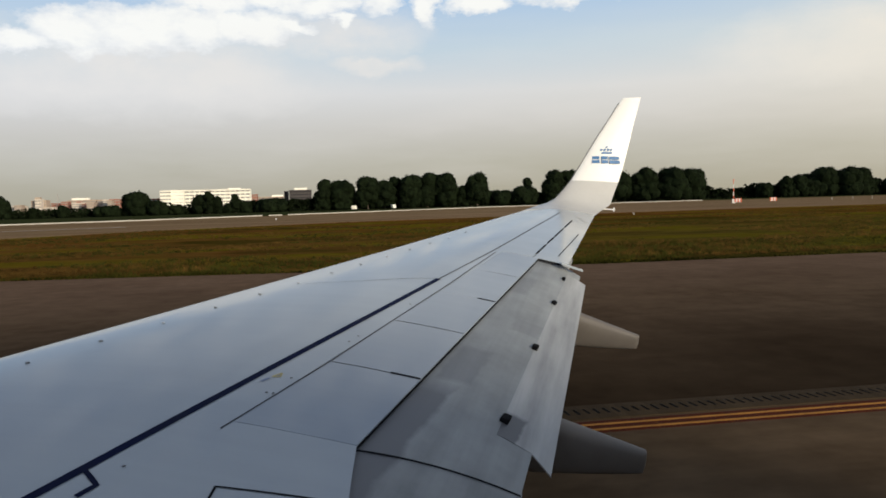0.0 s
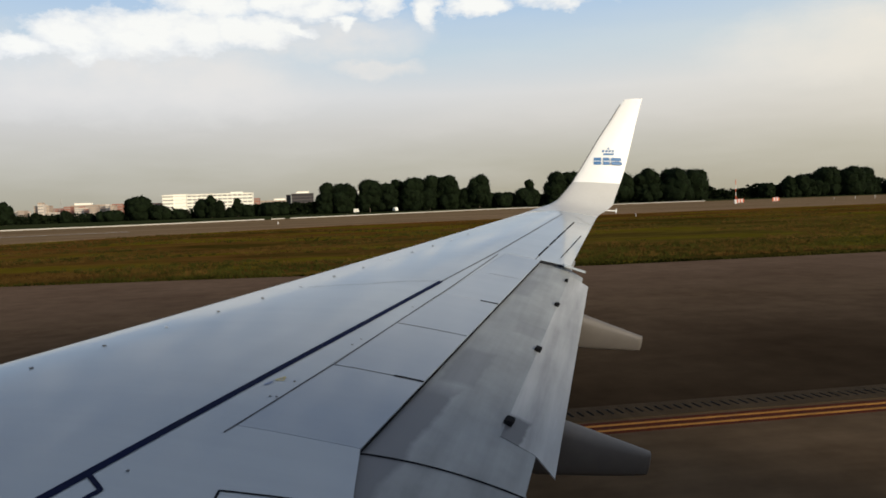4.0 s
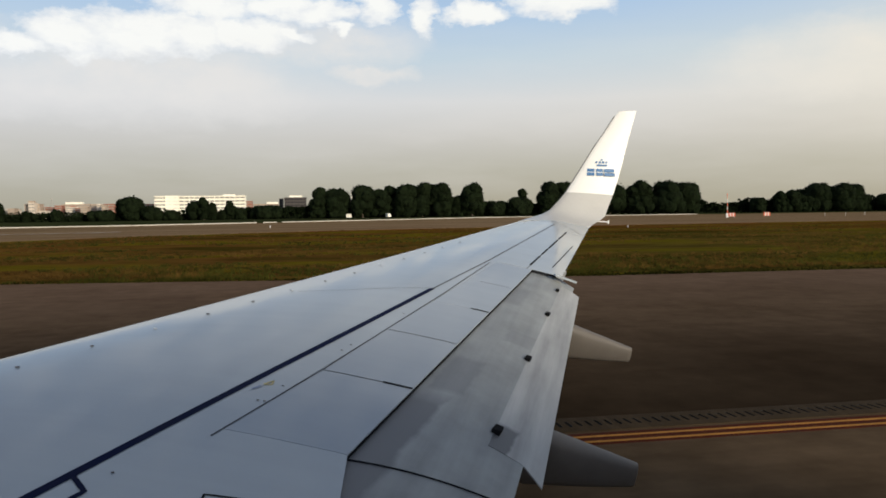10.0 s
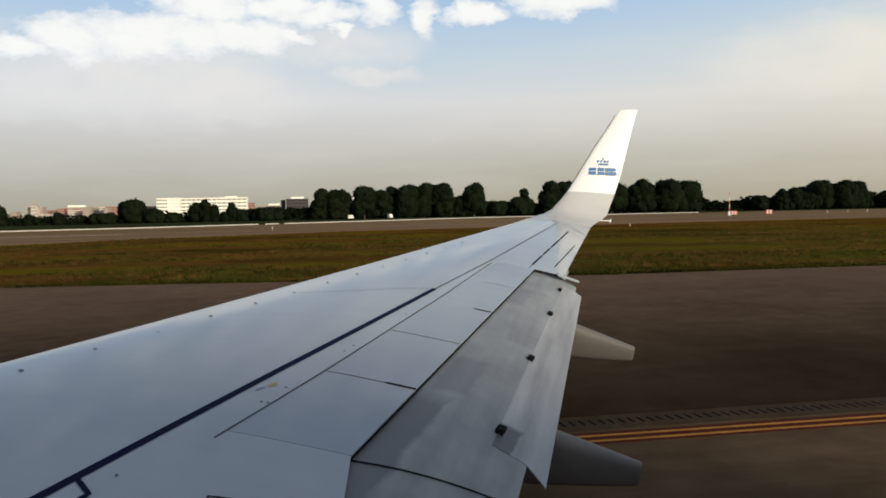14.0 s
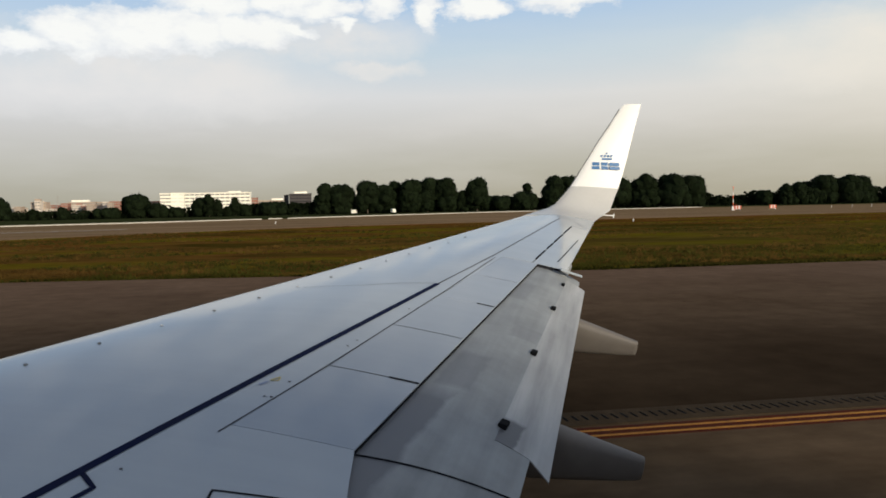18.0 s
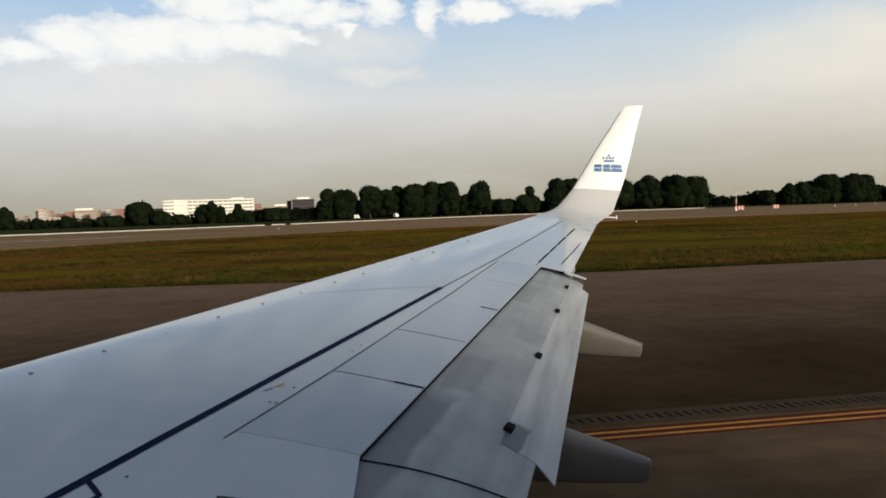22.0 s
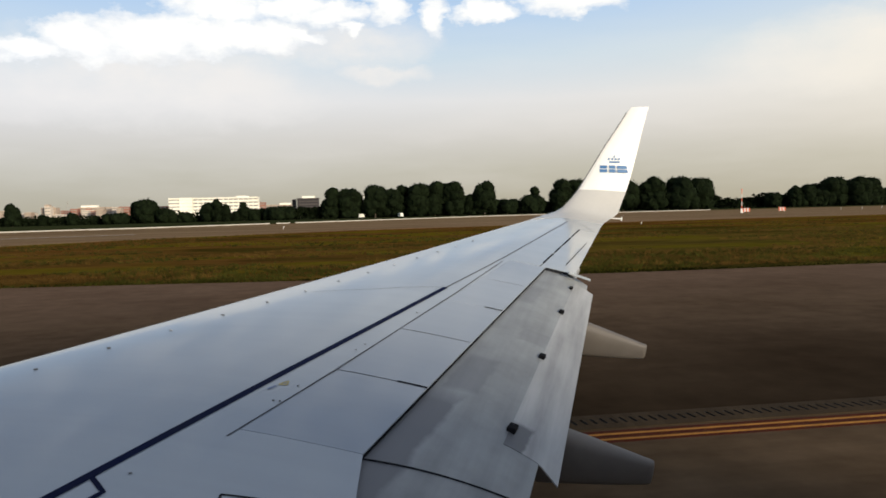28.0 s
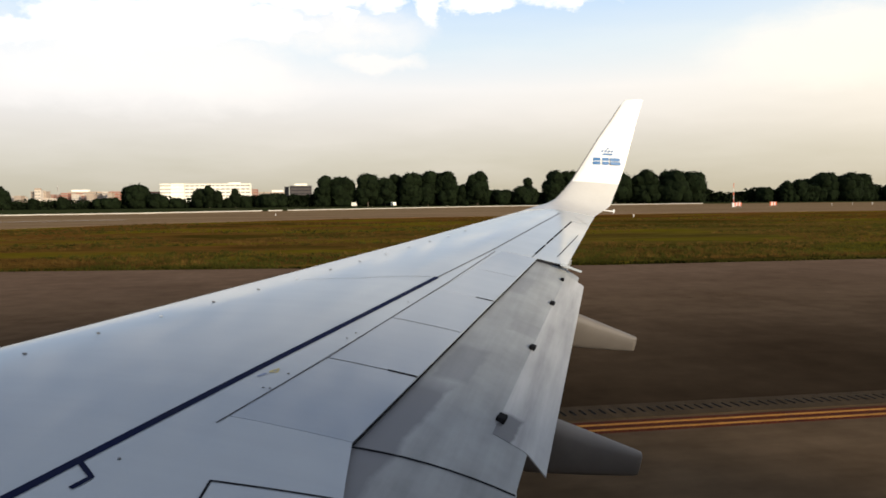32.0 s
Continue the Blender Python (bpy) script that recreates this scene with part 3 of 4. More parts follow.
# unseen box added under the hull to block light from the far side
part("belly_fairing", box_bm(-6.5, 4.0, -2.3, 1.5, 1.05, 2.6, 0.35), HULL, airliner)
part("gear_leg", tube_bm([(-1.6, 2.6, 0.3), (-1.6, 2.6, 1.7)], [0.11, 0.13], 14), STEEL, airliner)
part("gear_axle", tube_bm([(-1.6, 2.2, 0.3), (-1.6, 3.0, 0.3)], [0.06, 0.06], 12), STEEL, airliner)
for y in (2.25, 2.95):
    part("gear_wheel", tube_bm([(-1.6, y - 0.18, 0.3), (-1.6, y - 0.15, 0.3), (-1.6, y + 0.15, 0.3), (-1.6, y + 0.18, 0.3)], [0.42, 0.55, 0.55, 0.42], 28), BLACK, airliner, "black tyre")


# ---- ground ----
def ground_material(name, stops, stretch, scale, fine_scale, rough=0.9, bump=0.3, streak=0.0, seed=0.0, spec=0.0, across=None):
    """Ground with patches drawn out along the taxiway, and finer grain; across paints shade near the aircraft and a
    paler tone farther out over y.
    """
    m = bpy.data.materials.new(name)
    m.use_nodes = True
    n = Nodes(m.node_tree)
    pos = n.add("ShaderNodeTexCoord").outputs["Object"]
    mp = n.add("ShaderNodeMapping", Vector=pos)
    mp.inputs["Scale"].default_value = (1.0 / stretch, 1.0, 1.0)
    mp.inputs["Location"].default_value = (seed, seed * 0.7, 0)
    broad = n.noise(mp.outputs[0], 1.0 / scale, 6.0, 0.62)
    fine = n.noise(mp.outputs[0], fine_scale, 4.0, 0.6)
    col = n.ramp(broad, stops)
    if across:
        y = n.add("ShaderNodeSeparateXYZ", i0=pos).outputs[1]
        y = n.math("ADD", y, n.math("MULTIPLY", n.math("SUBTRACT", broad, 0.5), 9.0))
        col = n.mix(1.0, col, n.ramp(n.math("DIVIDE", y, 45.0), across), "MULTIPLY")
    col = n.mix(0.35, col, n.ramp(fine, [(0.25, grey(0.55)), (0.75, grey(1.45))]), "MULTIPLY")
    if streak:
        ms = n.add("ShaderNodeMapping", Vector=pos)
        ms.inputs["Scale"].default_value = (0.012, 0.9, 1.0)
        lines = n.noise(ms.outputs[0], 1.0, 5.0, 0.65)
        col = n.mix(streak, col, n.ramp(lines, [(0.35, grey(0.55)), (0.65, grey(1.35))]), "MULTIPLY")
    b = n.add("ShaderNodeBsdfPrincipled", Base_Color=col, Roughness=rough)
    n.put(b, "Specular_IOR_Level", spec)
    if bump:
        bp = n.add("ShaderNodeBump", Strength=bump, Distance=0.03, Height=n.noise(pos, fine_scale * 3, 3.0, 0.6))
        n.put(b, "Normal", bp.outputs[0])
    n.tree.links.new(b.outputs[0], n.add("ShaderNodeOutputMaterial").inputs[0])
    return m




def grass_material():
    """Airfield grass: mown green verge, olive middle and dry red-brown far side, all broken by patches."""
    m = bpy.data.materials.new("dry_grass")
    m.use_nodes = True
    n = Nodes(m.node_tree)
    pos = n.add("ShaderNodeTexCoord").outputs["Object"]
    mp = n.add("ShaderNodeMapping", Vector=pos)
    mp.inputs["Scale"].default_value = (0.5, 1.0, 1.0)
    patch = n.noise(mp.outputs[0], 0.085, 6.0, 0.62)
    clump = n.noise(mp.outputs[0], 0.45, 6.0, 0.68)
    y = n.add("ShaderNodeSeparateXYZ", i0=pos).outputs[1]
    mw = n.add("ShaderNodeMapping", Vector=pos)
    mw.inputs["Scale"].default_value = (0.22, 0.5, 1.0)
    drift = n.noise(mw.outputs[0], 0.13, 4.0, 0.55)
    band = n.math("ADD", n.math("DIVIDE", n.math("SUBTRACT", y, 43.0), 122.0), n.math("MULTIPLY", n.math("SUBTRACT", patch, 0.5), 1.5))
    col = n.ramp(band, [(0.0, (0.034, 0.033, 0.007)), (0.05, (0.070, 0.050, 0.010)), (0.18, (0.074, 0.058, 0.010)), (0.32, (0.105, 0.064, 0.013)), (0.48, (0.066, 0.049, 0.009)), (0.62, (0.120, 0.053, 0.010)), (0.8, (0.085, 0.043, 0.008)), (1.0, (0.130, 0.051, 0.012))])
    x = n.add("ShaderNodeSeparateXYZ", i0=pos).outputs[0]
    dry = n.ramp(n.math("ADD", n.math("DIVIDE", n.math("ADD", x, 40.0), 130.0), n.math("MULTIPLY", n.math("SUBTRACT", patch, 0.5), 0.8)), [(0.12, grey(0.75)), (0.6, grey(0.0))])
    col = n.mix(dry, col, (0.118, 0.050, 0.012, 1))
    col = n.mix(n.ramp(drift, [(0.50, grey(0.0)), (0.60, grey(0.85))]), col, (0.105, 0.084, 0.006, 1))
    col = n.mix(n.ramp(drift, [(0.36, grey(0.75)), (0.46, grey(0.0))]), col, (0.030, 0.028, 0.004, 1))
    col = n.mix(0.8, col, n.ramp(clump, [(0.3, grey(0.58)), (0.7, grey(1.42))]), "MULTIPLY")
    b = n.add("ShaderNodeBsdfPrincipled", Base_Color=col, Roughness=0.95)
    n.put(b, "Specular_IOR_Level", 0.0)
    bp = n.add("ShaderNodeBump", Strength=0.5, Distance=0.15, Height=clump)
    n.put(b, "Normal", bp.outputs[0])
    n.tree.links.new(b.outputs[0], n.add("ShaderNodeOutputMaterial").inputs[0])
    return m


GRASS = grass_material()
FIELD = ground_material("far_field", [(0.3, (0.024, 0.031, 0.012)), (0.7, (0.042, 0.047, 0.018))], 3.0, 30.0, 0.3)
# tone darkens towards the drain to paint the shade beside the aircraft
ASPHALT = ground_material("asphalt_painted_shade", [(0.3, (0.097, 0.063, 0.040)), (0.7, (0.123, 0.083, 0.054))], 1.0, 5.0, 1.2, 0.8, 0.1, 0.1, 0.0, 0.0,
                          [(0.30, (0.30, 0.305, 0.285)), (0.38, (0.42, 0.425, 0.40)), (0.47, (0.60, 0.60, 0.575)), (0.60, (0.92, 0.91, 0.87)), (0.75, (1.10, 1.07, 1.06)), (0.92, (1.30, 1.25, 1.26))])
TAXI = ground_material("taxiway_asphalt", [(0.30, (0.078, 0.051, 0.029)), (0.52, (0.098, 0.065, 0.038)), (0.72, (0.126, 0.085, 0.051))], 1.3, 2.2, 1.6, 0.9, 0.1, 0.3, 9.0)
CRACKED = material("crack_shadow", (0.034, 0.023, 0.014), 0.95, 0.0, 0.2, 0.3, 30.0, spec=0.0)
RUNWAY = ground_material("dusty_runway", [(0.3, (0.150, 0.096, 0.050)), (0.7, (0.285, 0.188, 0.104))], 12.0, 12.0, 0.5, 0.9, 0.0, 0.5)
CONCRETE = material("drain_concrete", (0.050, 0.034, 0.019), 0.9, 0.0, 0.2, 0.8, 25.0, 0.3, random_=0.12, spec=0.03)
SLOT = material("slot_dark", (0.008, 0.008, 0.008), 0.9, 0.0, 0.1, 0.5, 30.0)
YELLOW = material("yellow_line_paint", (0.35, 0.16, 0.036), 0.8, 0.0, 0.25, 0.6, 12.0, spec=0.03)
LINEBACK = material("dark_line_backing", (0.066, 0.014, 0.006), 0.8, 0.0, 0.25, 0.8, 12.0, spec=0.03)
PALE = material("pale_concrete", (0.42, 0.39, 0.34), 0.85, 0.0, 0.12, 6.0, 2.0, spec=0.03)
RED = material("sign_red", (0.45, 0.03, 0.025), 0.5, 0.0, 0.08, 0.5, 20.0)
SIGNYEL = material("sign_yellow", (0.65, 0.45, 0.06), 0.5, 0.0, 0.1, 0.5, 20.0)
SIGNWHITE = material("sign_white", (0.8, 0.78, 0.74), 0.5, 0.0, 0.05, 0.5, 20.0)
ORANGE = material("marker_red", (0.75, 0.16, 0.07), 0.6, 0.0, 0.1, 0.5, 20.0)


def plate(name, outline, z, mat, label="", kind="structure", thick=0.06):
    bm = bmesh.new()
    top = [bm.verts.new((x, y, z)) for x, y in outline]
    bot = [bm.verts.new((x, y, z - thick)) for x, y in outline]
    bm.faces.new(top)
    bm.faces.new(list(reversed(bot)))
    for i in range(len(top)):
        bm.faces.new((top[i], bot[i], bot[i - 1], top[i - 1]))
    ob = part(name, bm, mat, None)
    return tagged(ob, label, "", "", kind)


def rect(x0, x1, y0, y1):
    return [(x0, y0), (x1, y0), (x1, y1), (x0, y1)]


Y_LINE, Y_DRAIN, Y_EDGE = 12.0, 12.87, 43.2
# bends in these lines are set to fit the camera's view
EDGE = ((-500, 62), (-60, 51.5), (-19, 46.3), (-9, 45), (2, 43.4), (16, 41.7), (35, 41.5), (700, 41.5))
RUNWAY_NEAR = ((-1500, 60), (-60, 123), (-29, 143), (2, 161), (40, 168), (120, 174), (2000, 180))
BARRIER = ((-700, 130), (-260, 205), (-103, 256), (-65, 269), (-23, 299), (40, 345), (81, 375), (169, 398), (217, 402))


def along(line, x):
    """y at x of a line shaped to fit the camera's view."""
    return float(np.interp(x, [p[0] for p in line], [p[1] for p in line]))



plate("ground", rect(-2400, 2400, -800, 4200), 0.0, GRASS, "dry brown and green airfield grass", thick=1.0)
plate("far_field", [(2300, 4100), (-2300, 4100), (-2300, 140)] + [(x, y + 6) for x, y in BARRIER] + [(2300, 425)], 0.05, FIELD, "dark green field beyond the runway")
plate("taxiway", rect(-500, 700, -45, 12.60), 0.03, TAXI, "worn brown-grey taxiway pavement")
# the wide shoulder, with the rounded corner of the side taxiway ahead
plate("asphalt_shoulder_inner", rect(-500, 700, 13.14, 16.908), 0.03, ASPHALT, "asphalt strip beside the drain, shade painted into its tone")
plate("asphalt_shoulder_middle", rect(-500, 700, 16.912, 27.338), 0.03, ASPHALT, "worn asphalt shoulder strip, shade painted in towards the drain")
plate("asphalt_shoulder_outer", [(700, 27.342)] + [p for p in reversed(EDGE)] + [(-500, 27.342)], 0.03, ASPHALT, "asphalt shoulder along the grass, painted paler than by the drain")
fan = [(-70, 52.5), (-69, 66), (-67, 82), (-62, 105), (-55, 118), (-28, 146), (-190, 146), (-172, 118), (-160, 105), (-154, 82), (-150, 54.5)]
plate("side_taxiway", fan, 0.034, RUNWAY, "dusty connecting taxiway to the runway")
plate("runway", [p for p in RUNWAY_NEAR] + [(2000, 412)] + [(x, y - 5) for x, y in reversed(BARRIER)] + [(-1500, 110)], 0.03, RUNWAY, "wide dusty brown runway")

# taxiway edge line: two yellow stripes on a dark backing
plate("line_backing", rect(-500, 700, Y_LINE - 0.29, Y_LINE + 0.34), 0.034, LINEBACK, "dark backing of the edge line", thick=0.004)
for y in (Y_LINE - 0.13, Y_LINE + 0.15):
    plate("edge_line", rect(-500, 700, y - 0.044, y + 0.044), 0.038, YELLOW, "worn yellow painted taxiway edge line", thick=0.004)

# slotted drain channel along the taxiway, block by block
drain = tagged(new("drain_channel"), "slotted pale concrete drain channel along the taxiway", "drain", "", "structure")
bm = bmesh.new()
PITCH = 0.19
outer = [(-0.094, -0.43), (0.094, -0.43), (0.094, 0.43), (-0.094, 0.43)]
hole = [(-0.016, -0.13), (0.044, -0.13), (0.016, 0.19), (-0.044, 0.19)]
ov = [bm.verts.new((x, y, 0.0)) for x, y in outer]
hv = [bm.verts.new((x, y, 0.0)) for x, y in hole]
dv = [bm.verts.new((x, y, -0.12)) for x, y in hole]
lv = [bm.verts.new((x, y, -0.15)) for x, y in outer]
for i in range(4):
    j = (i + 1) % 4
    bm.faces.new((ov[i], ov[j], hv[j], hv[i]))
    bm.faces.new((hv[i], hv[j], dv[j], dv[i])).material_index = 1
    bm.faces.new((ov[i], lv[i], lv[j], ov[j]))
bm.faces.new(dv).material_index = 1
bmesh.ops.recalc_face_normals(bm, faces=bm.faces)
block = bpy.data.meshes.new("drain_block")
bm.to_mesh(block)
bm.free()
block.materials.append(CONCRETE)
block.materials.append(SLOT)
for i in range(300):
    ob = new("drain_block", block)
    ob.parent = drain
    ob.location = (-4 + PITCH * i, Y_DRAIN, 0.045 + 0.002 * random.random())
for x0, x1 in ((-500, -4.09), (-4.09 + PITCH * 300, 700)):
    part("drain_run", box_bm(x0, x1, Y_DRAIN - 0.43, Y_DRAIN + 0.43, -0.1, 0.045), CONCRETE, drain)

plate("runway_marking", [(-260, 120.5), (-62, 172.5), (-46, 177), (-46, 179.5), (-62, 175), (-260, 123)], 0.036, PALE, "faded pale runway edge marking", thick=0.004)
# holding position marking at the side taxiway ahead
for k in range(4):
    plate("holding_marking", [(-27.5 + 1.1 * k, 8.2), (-27.0 + 1.1 * k, 8.2), (-25.4 + 1.1 * k, 11.4), (-25.9 + 1.1 * k, 11.4)], 0.036, YELLOW, "worn yellow holding position marking", thick=0.004)
# darker repair patches, and cracks that run across the pavements
REPAIR = ground_material("repair_asphalt", [(0.3, (0.016, 0.0105, 0.007)), (0.7, (0.034, 0.022, 0.014))], 1.0, 1.2, 2.0, 0.9, 0.1)
plate("asphalt_patch", [(19, 15.2), (24, 15.0), (24.5, 16.6), (20, 17.0)], 0.034, REPAIR, "darker worn asphalt repair patch", thick=0.004)


def crack(points, width, seed):
    r = random.Random(seed)
    pts = []
    for (ax, ay), (bx, by) in zip(points, points[1:]):
        for i in range(12):
            pts.append((ax + (bx - ax) * i / 12 + r.uniform(-0.02, 0.02), ay + (by - ay) * i / 12 + r.uniform(-0.03, 0.03)))
    v, f = [], []
    for i, (x, y) in enumerate(pts):
        k = width * r.uniform(0.4, 1.0)
        v += [(x - k, y, 0.0345), (x + k, y + k * 0.4, 0.0345)]
        if i:
            f.append((2 * i - 2, 2 * i - 1, 2 * i + 1, 2 * i))
    ob = part("pavement_crack", mesh_of("pavement_crack", v, f, CRACKED), CRACKED, None)
    return tagged(ob, "thin dark crack in the pavement", "", "", "structure")


crack([(3.0, 16.9), (9.0, 16.9), (30.0, 16.8)], 0.018, 3)
crack([(-20.0, 27.5), (20.0, 27.2), (60.0, 27.4)], 0.05, 4)

# low pale barrier beyond the runway, with gaps
for run in (((-700, 130), (-260, 205), (-103, 256), (-65, 269), (-26, 297)), ((-23.6, 298.6), (-18.5, 302)), ((-16.5, 303.7), (40, 345), (81, 375), (169, 398), (214, 402))):
    bm = bmesh.new()
    rails = []
    for x, y in run:
        rails.append([bm.verts.new(c) for c in ((x, y - 0.25, 0.0), (x, y - 0.16, 0.4), (x, y + 0.16, 0.4), (x, y + 0.25, 0.0))])
    for q, r in zip(rails, rails[1:]):
        for k in range(4):
            bm.faces.new((q[k], q[(k + 1) % 4], r[(k + 1) % 4], r[k]))
    bm.faces.new(rails[0])
    bm.faces.new(list(reversed(rails[-1])))
    tagged(part("barrier", bm, PALE, None), "low pale concrete barrier beyond the runway", "barrier", "runway barriers")

# ---- grass tufts ----
HERB = material("rough_green_grass", (0.022, 0.023, 0.005), 0.95, 0.0, 0.4, 5.0, 1.5, tint=(0.036, 0.035, 0.007), spec=0.0)
TUFT = material("tuft_green", (0.030, 0.026, 0.006), 0.95, 0.0, 0.4, 3.0, 2.0, tint=(0.06, 0.04, 0.01), spec=0.0)
rng = np.random.default_rng(4)


def tufts(name, count, x0, x1, y0, y1, h0, h1, mat, label, power=1.0):
    xs = rng.uniform(x0, x1, count)
    ys = y0 + (y1 - y0) * rng.random(count) ** power
    verts, faces = [], []
    for x, y in zip(xs, ys):
        y += along(EDGE, x) - Y_EDGE
        lump = noise.noise(Vector((x * 0.08, y * 0.15, 3)))
        h = (h0 + (h1 - h0) * rng.random()) * (0.7 + 0.9 * max(0, lump))
        for k in range(3):
            a = rng.uniform(0, pi)
            dx, dy = cos(a) * h * 0.45, sin(a) * h * 0.45
            lx, ly = rng.uniform(-0.3, 0.3) * h, rng.uniform(-0.3, 0.3) * h
            i = len(verts)
            verts += [(x - dx, y - dy, 0), (x + dx, y + dy, 0), (x + dx * 0.6 + lx, y + dy * 0.6 + ly, h * rng.uniform(0.6, 1.0)), (x - dx * 0.6 + lx, y - dy * 0.6 + ly, h)]
            faces.append((i, i + 1, i + 2, i + 3))
    ob = part(name, mesh_of(name, verts, faces, mat), mat, None)
    return tagged(ob, label, "", "", "stuff")


tufts("grass_tufts", 3500, -30, 75, Y_EDGE + 0.1, 56, 0.03, 0.07, TUFT, "brown and green airfield grass tufts", 1.6)
tufts("grass_edge", 5000, -35, 75, Y_EDGE - 0.12, Y_EDGE + 1.4, 0.04, 0.15, HERB, "ragged grass along the asphalt edge")


STRAW = material("dry_straw", (0.054, 0.031, 0.009), 0.95, 0.0, 0.4, 6.0, 1.5, tint=(0.070, 0.041, 0.011), spec=0.0)


def clumps(name, count, y0, y1, h0, h1, mat, label, seed, cut):
    """Rough grass in drifts: bunches of thin leaning blades where a slow noise is high."""
    verts, faces = [], []
    y = y0
    while count > 0:
        depth = rng.random() ** 1.5
        y = y0 + (y1 - y0) * depth
        x = rng.uniform(-0.55, 1.05) * (y + 8)
        count -= 1
        y += along(EDGE, x) - Y_EDGE
        if x < -58 or y > along(RUNWAY_NEAR, x) - 1 or noise.noise(Vector((x * 0.045, y * 0.09, seed))) + 0.35 * noise.noise(Vector((x * 0.2, y * 0.3, seed + 4))) < cut:
            continue
        h = rng.uniform(h0, h1)
        for k in range(6):
            a, q = rng.uniform(0, 6.28), rng.uniform(0.1, 0.9) * h
            bx, by = x + cos(a) * q, y + sin(a) * q
            i = len(verts)
            verts += [(bx - 0.12 * h, by, 0), (bx + 0.12 * h, by, 0), (bx + cos(a) * h * 0.4, by + sin(a) * h * 0.4, h * rng.uniform(0.5, 1.0))]
            faces.append((i, i + 1, i + 2))
    return tagged(part(name, mesh_of(name, verts, faces, mat), mat, None), label, "", "", "stuff")


clumps("straw_clumps", 18000, Y_EDGE + 3, 165, 0.12, 0.32, STRAW, "dry straw-coloured grass in loose drifts", 2.0, 0.05)
clumps("green_clumps", 16000, Y_EDGE + 0.8, 140, 0.12, 0.34, HERB, "rough dark green grass in loose drifts", 9.0, 0.08)


# ---- trees ----
def leaf_quads(centres, sizes, seed):
    """Small four-cornered leaf clumps at the given places, each turned its own way."""
    r = np.random.default_rng(seed)
    c, n = np.array(centres), len(centres)
    a = r.normal(size=(n, 3))
    a /= np.linalg.norm(a, axis=1)[:, None]
    b = np.cross(a, r.normal(size=(n, 3)))
    b /= np.linalg.norm(b, axis=1)[:, None]
    d = np.cross(a, b)
    k = np.array(sizes)[:, None] * r.uniform(0.55, 1.1, (n, 4))
    quads = np.stack([c + b * k[:, :1], c + d * k[:, 1:2], c - b * k[:, 2:3], c - d * k[:, 3:]], axis=1).reshape(-1, 3)
    return [tuple(p) for p in quads], [(i, i + 1, i + 2, i + 3) for i in range(0, 4 * n, 4)]


ball = bmesh.new()
bmesh.ops.create_icosphere(ball, subdivisions=2, radius=1.0)
BALL_V = np.array([v.co[:] for v in ball.verts])
BALL_F = [tuple(v.index for v in fc.verts) for fc in ball.faces]
ball.free()


def crown(width, height, base, kind, seed, leaves):
    """Lumpy crown: overlapping rough lobes inside a broad or a narrow outline, with leaf clumps over their skins."""
    r = np.random.default_rng(seed)
    lobes = []
    n = 15 if kind == "round" else 9
    tall = height - base
    for i in range(n):
        f = (i + 0.6) / n if kind == "tall" else r.uniform(0.16, 0.84)
        half = width * 0.5 * ((1 - f) ** 0.75 + 0.12 if kind == "tall" else (1 - abs(2 * f - 0.9) ** 3.2 * 0.8) ** 0.6)
        rad = min(half, width * r.uniform(0.2, 0.3), tall * 0.42)
        a, q = r.uniform(0, 2 * pi), (half - rad) * r.uniform(0.75, 1.0)
        z = min(max(base + tall * f, base + rad * 0.8), height - rad)
        lobes.append((q * cos(a), q * sin(a), z, rad))
    for sx in (-1, 1):
        rad = width * r.uniform(0.2, 0.26) if kind == "round" else width * 0.2
        rad = min(rad, tall * 0.42)
        lobes.append((sx * (width * 0.5 - rad), 0, base + tall * r.uniform(0.3, 0.6) if kind == "round" else base + rad, rad))
    for k in range(5 if kind == "round" else 2):
        rad = min(width * r.uniform(0.17, 0.24), tall * 0.3)
        lobes.append(((width * 0.5 - rad) * r.uniform(-1, 1), r.uniform(-0.2, 0.2) * width, base + rad * r.uniform(0.6, 1.2), rad))
    top = min(width * 0.3, tall * 0.4)
    lobes.append((r.uniform(-0.12, 0.12) * width, 0, height - top, top))
    lobes.append((0, 0, base + tall * 0.45, min(width * 0.36, tall * 0.45)))
    verts, faces, pts = [], [], []
    for x, y, z, rad in lobes:
        ph = r.uniform(0, 20, 3)
        bump = 0.96 + 0.09 * np.sin(BALL_V[:, 0] * 5 + ph[0]) * np.sin(BALL_V[:, 2] * 6 + ph[1]) + r.uniform(-0.06, 0.06, len(BALL_V))
        k = len(verts)
        verts += [tuple(p) for p in BALL_V * (rad * bump)[:, None] + np.array((x, y, z))]
        faces += [tuple(j + k for j in fc) for fc in BALL_F]
        m = int(leaves / len(lobes))
        d = r.normal(size=(m, 3))
        d /= np.linalg.norm(d, axis=1)[:, None]
        pts += [tuple(p) for p in d * (rad * r.uniform(0.82, 1.09, m))[:, None] + np.array((x, y, z))]
    k = len(verts)
    v, f = leaf_quads(pts, r.uniform(0.25, 0.65, len(pts)), seed + 1)
    return verts + v, faces + [tuple(j + k for j in q) for q in f]


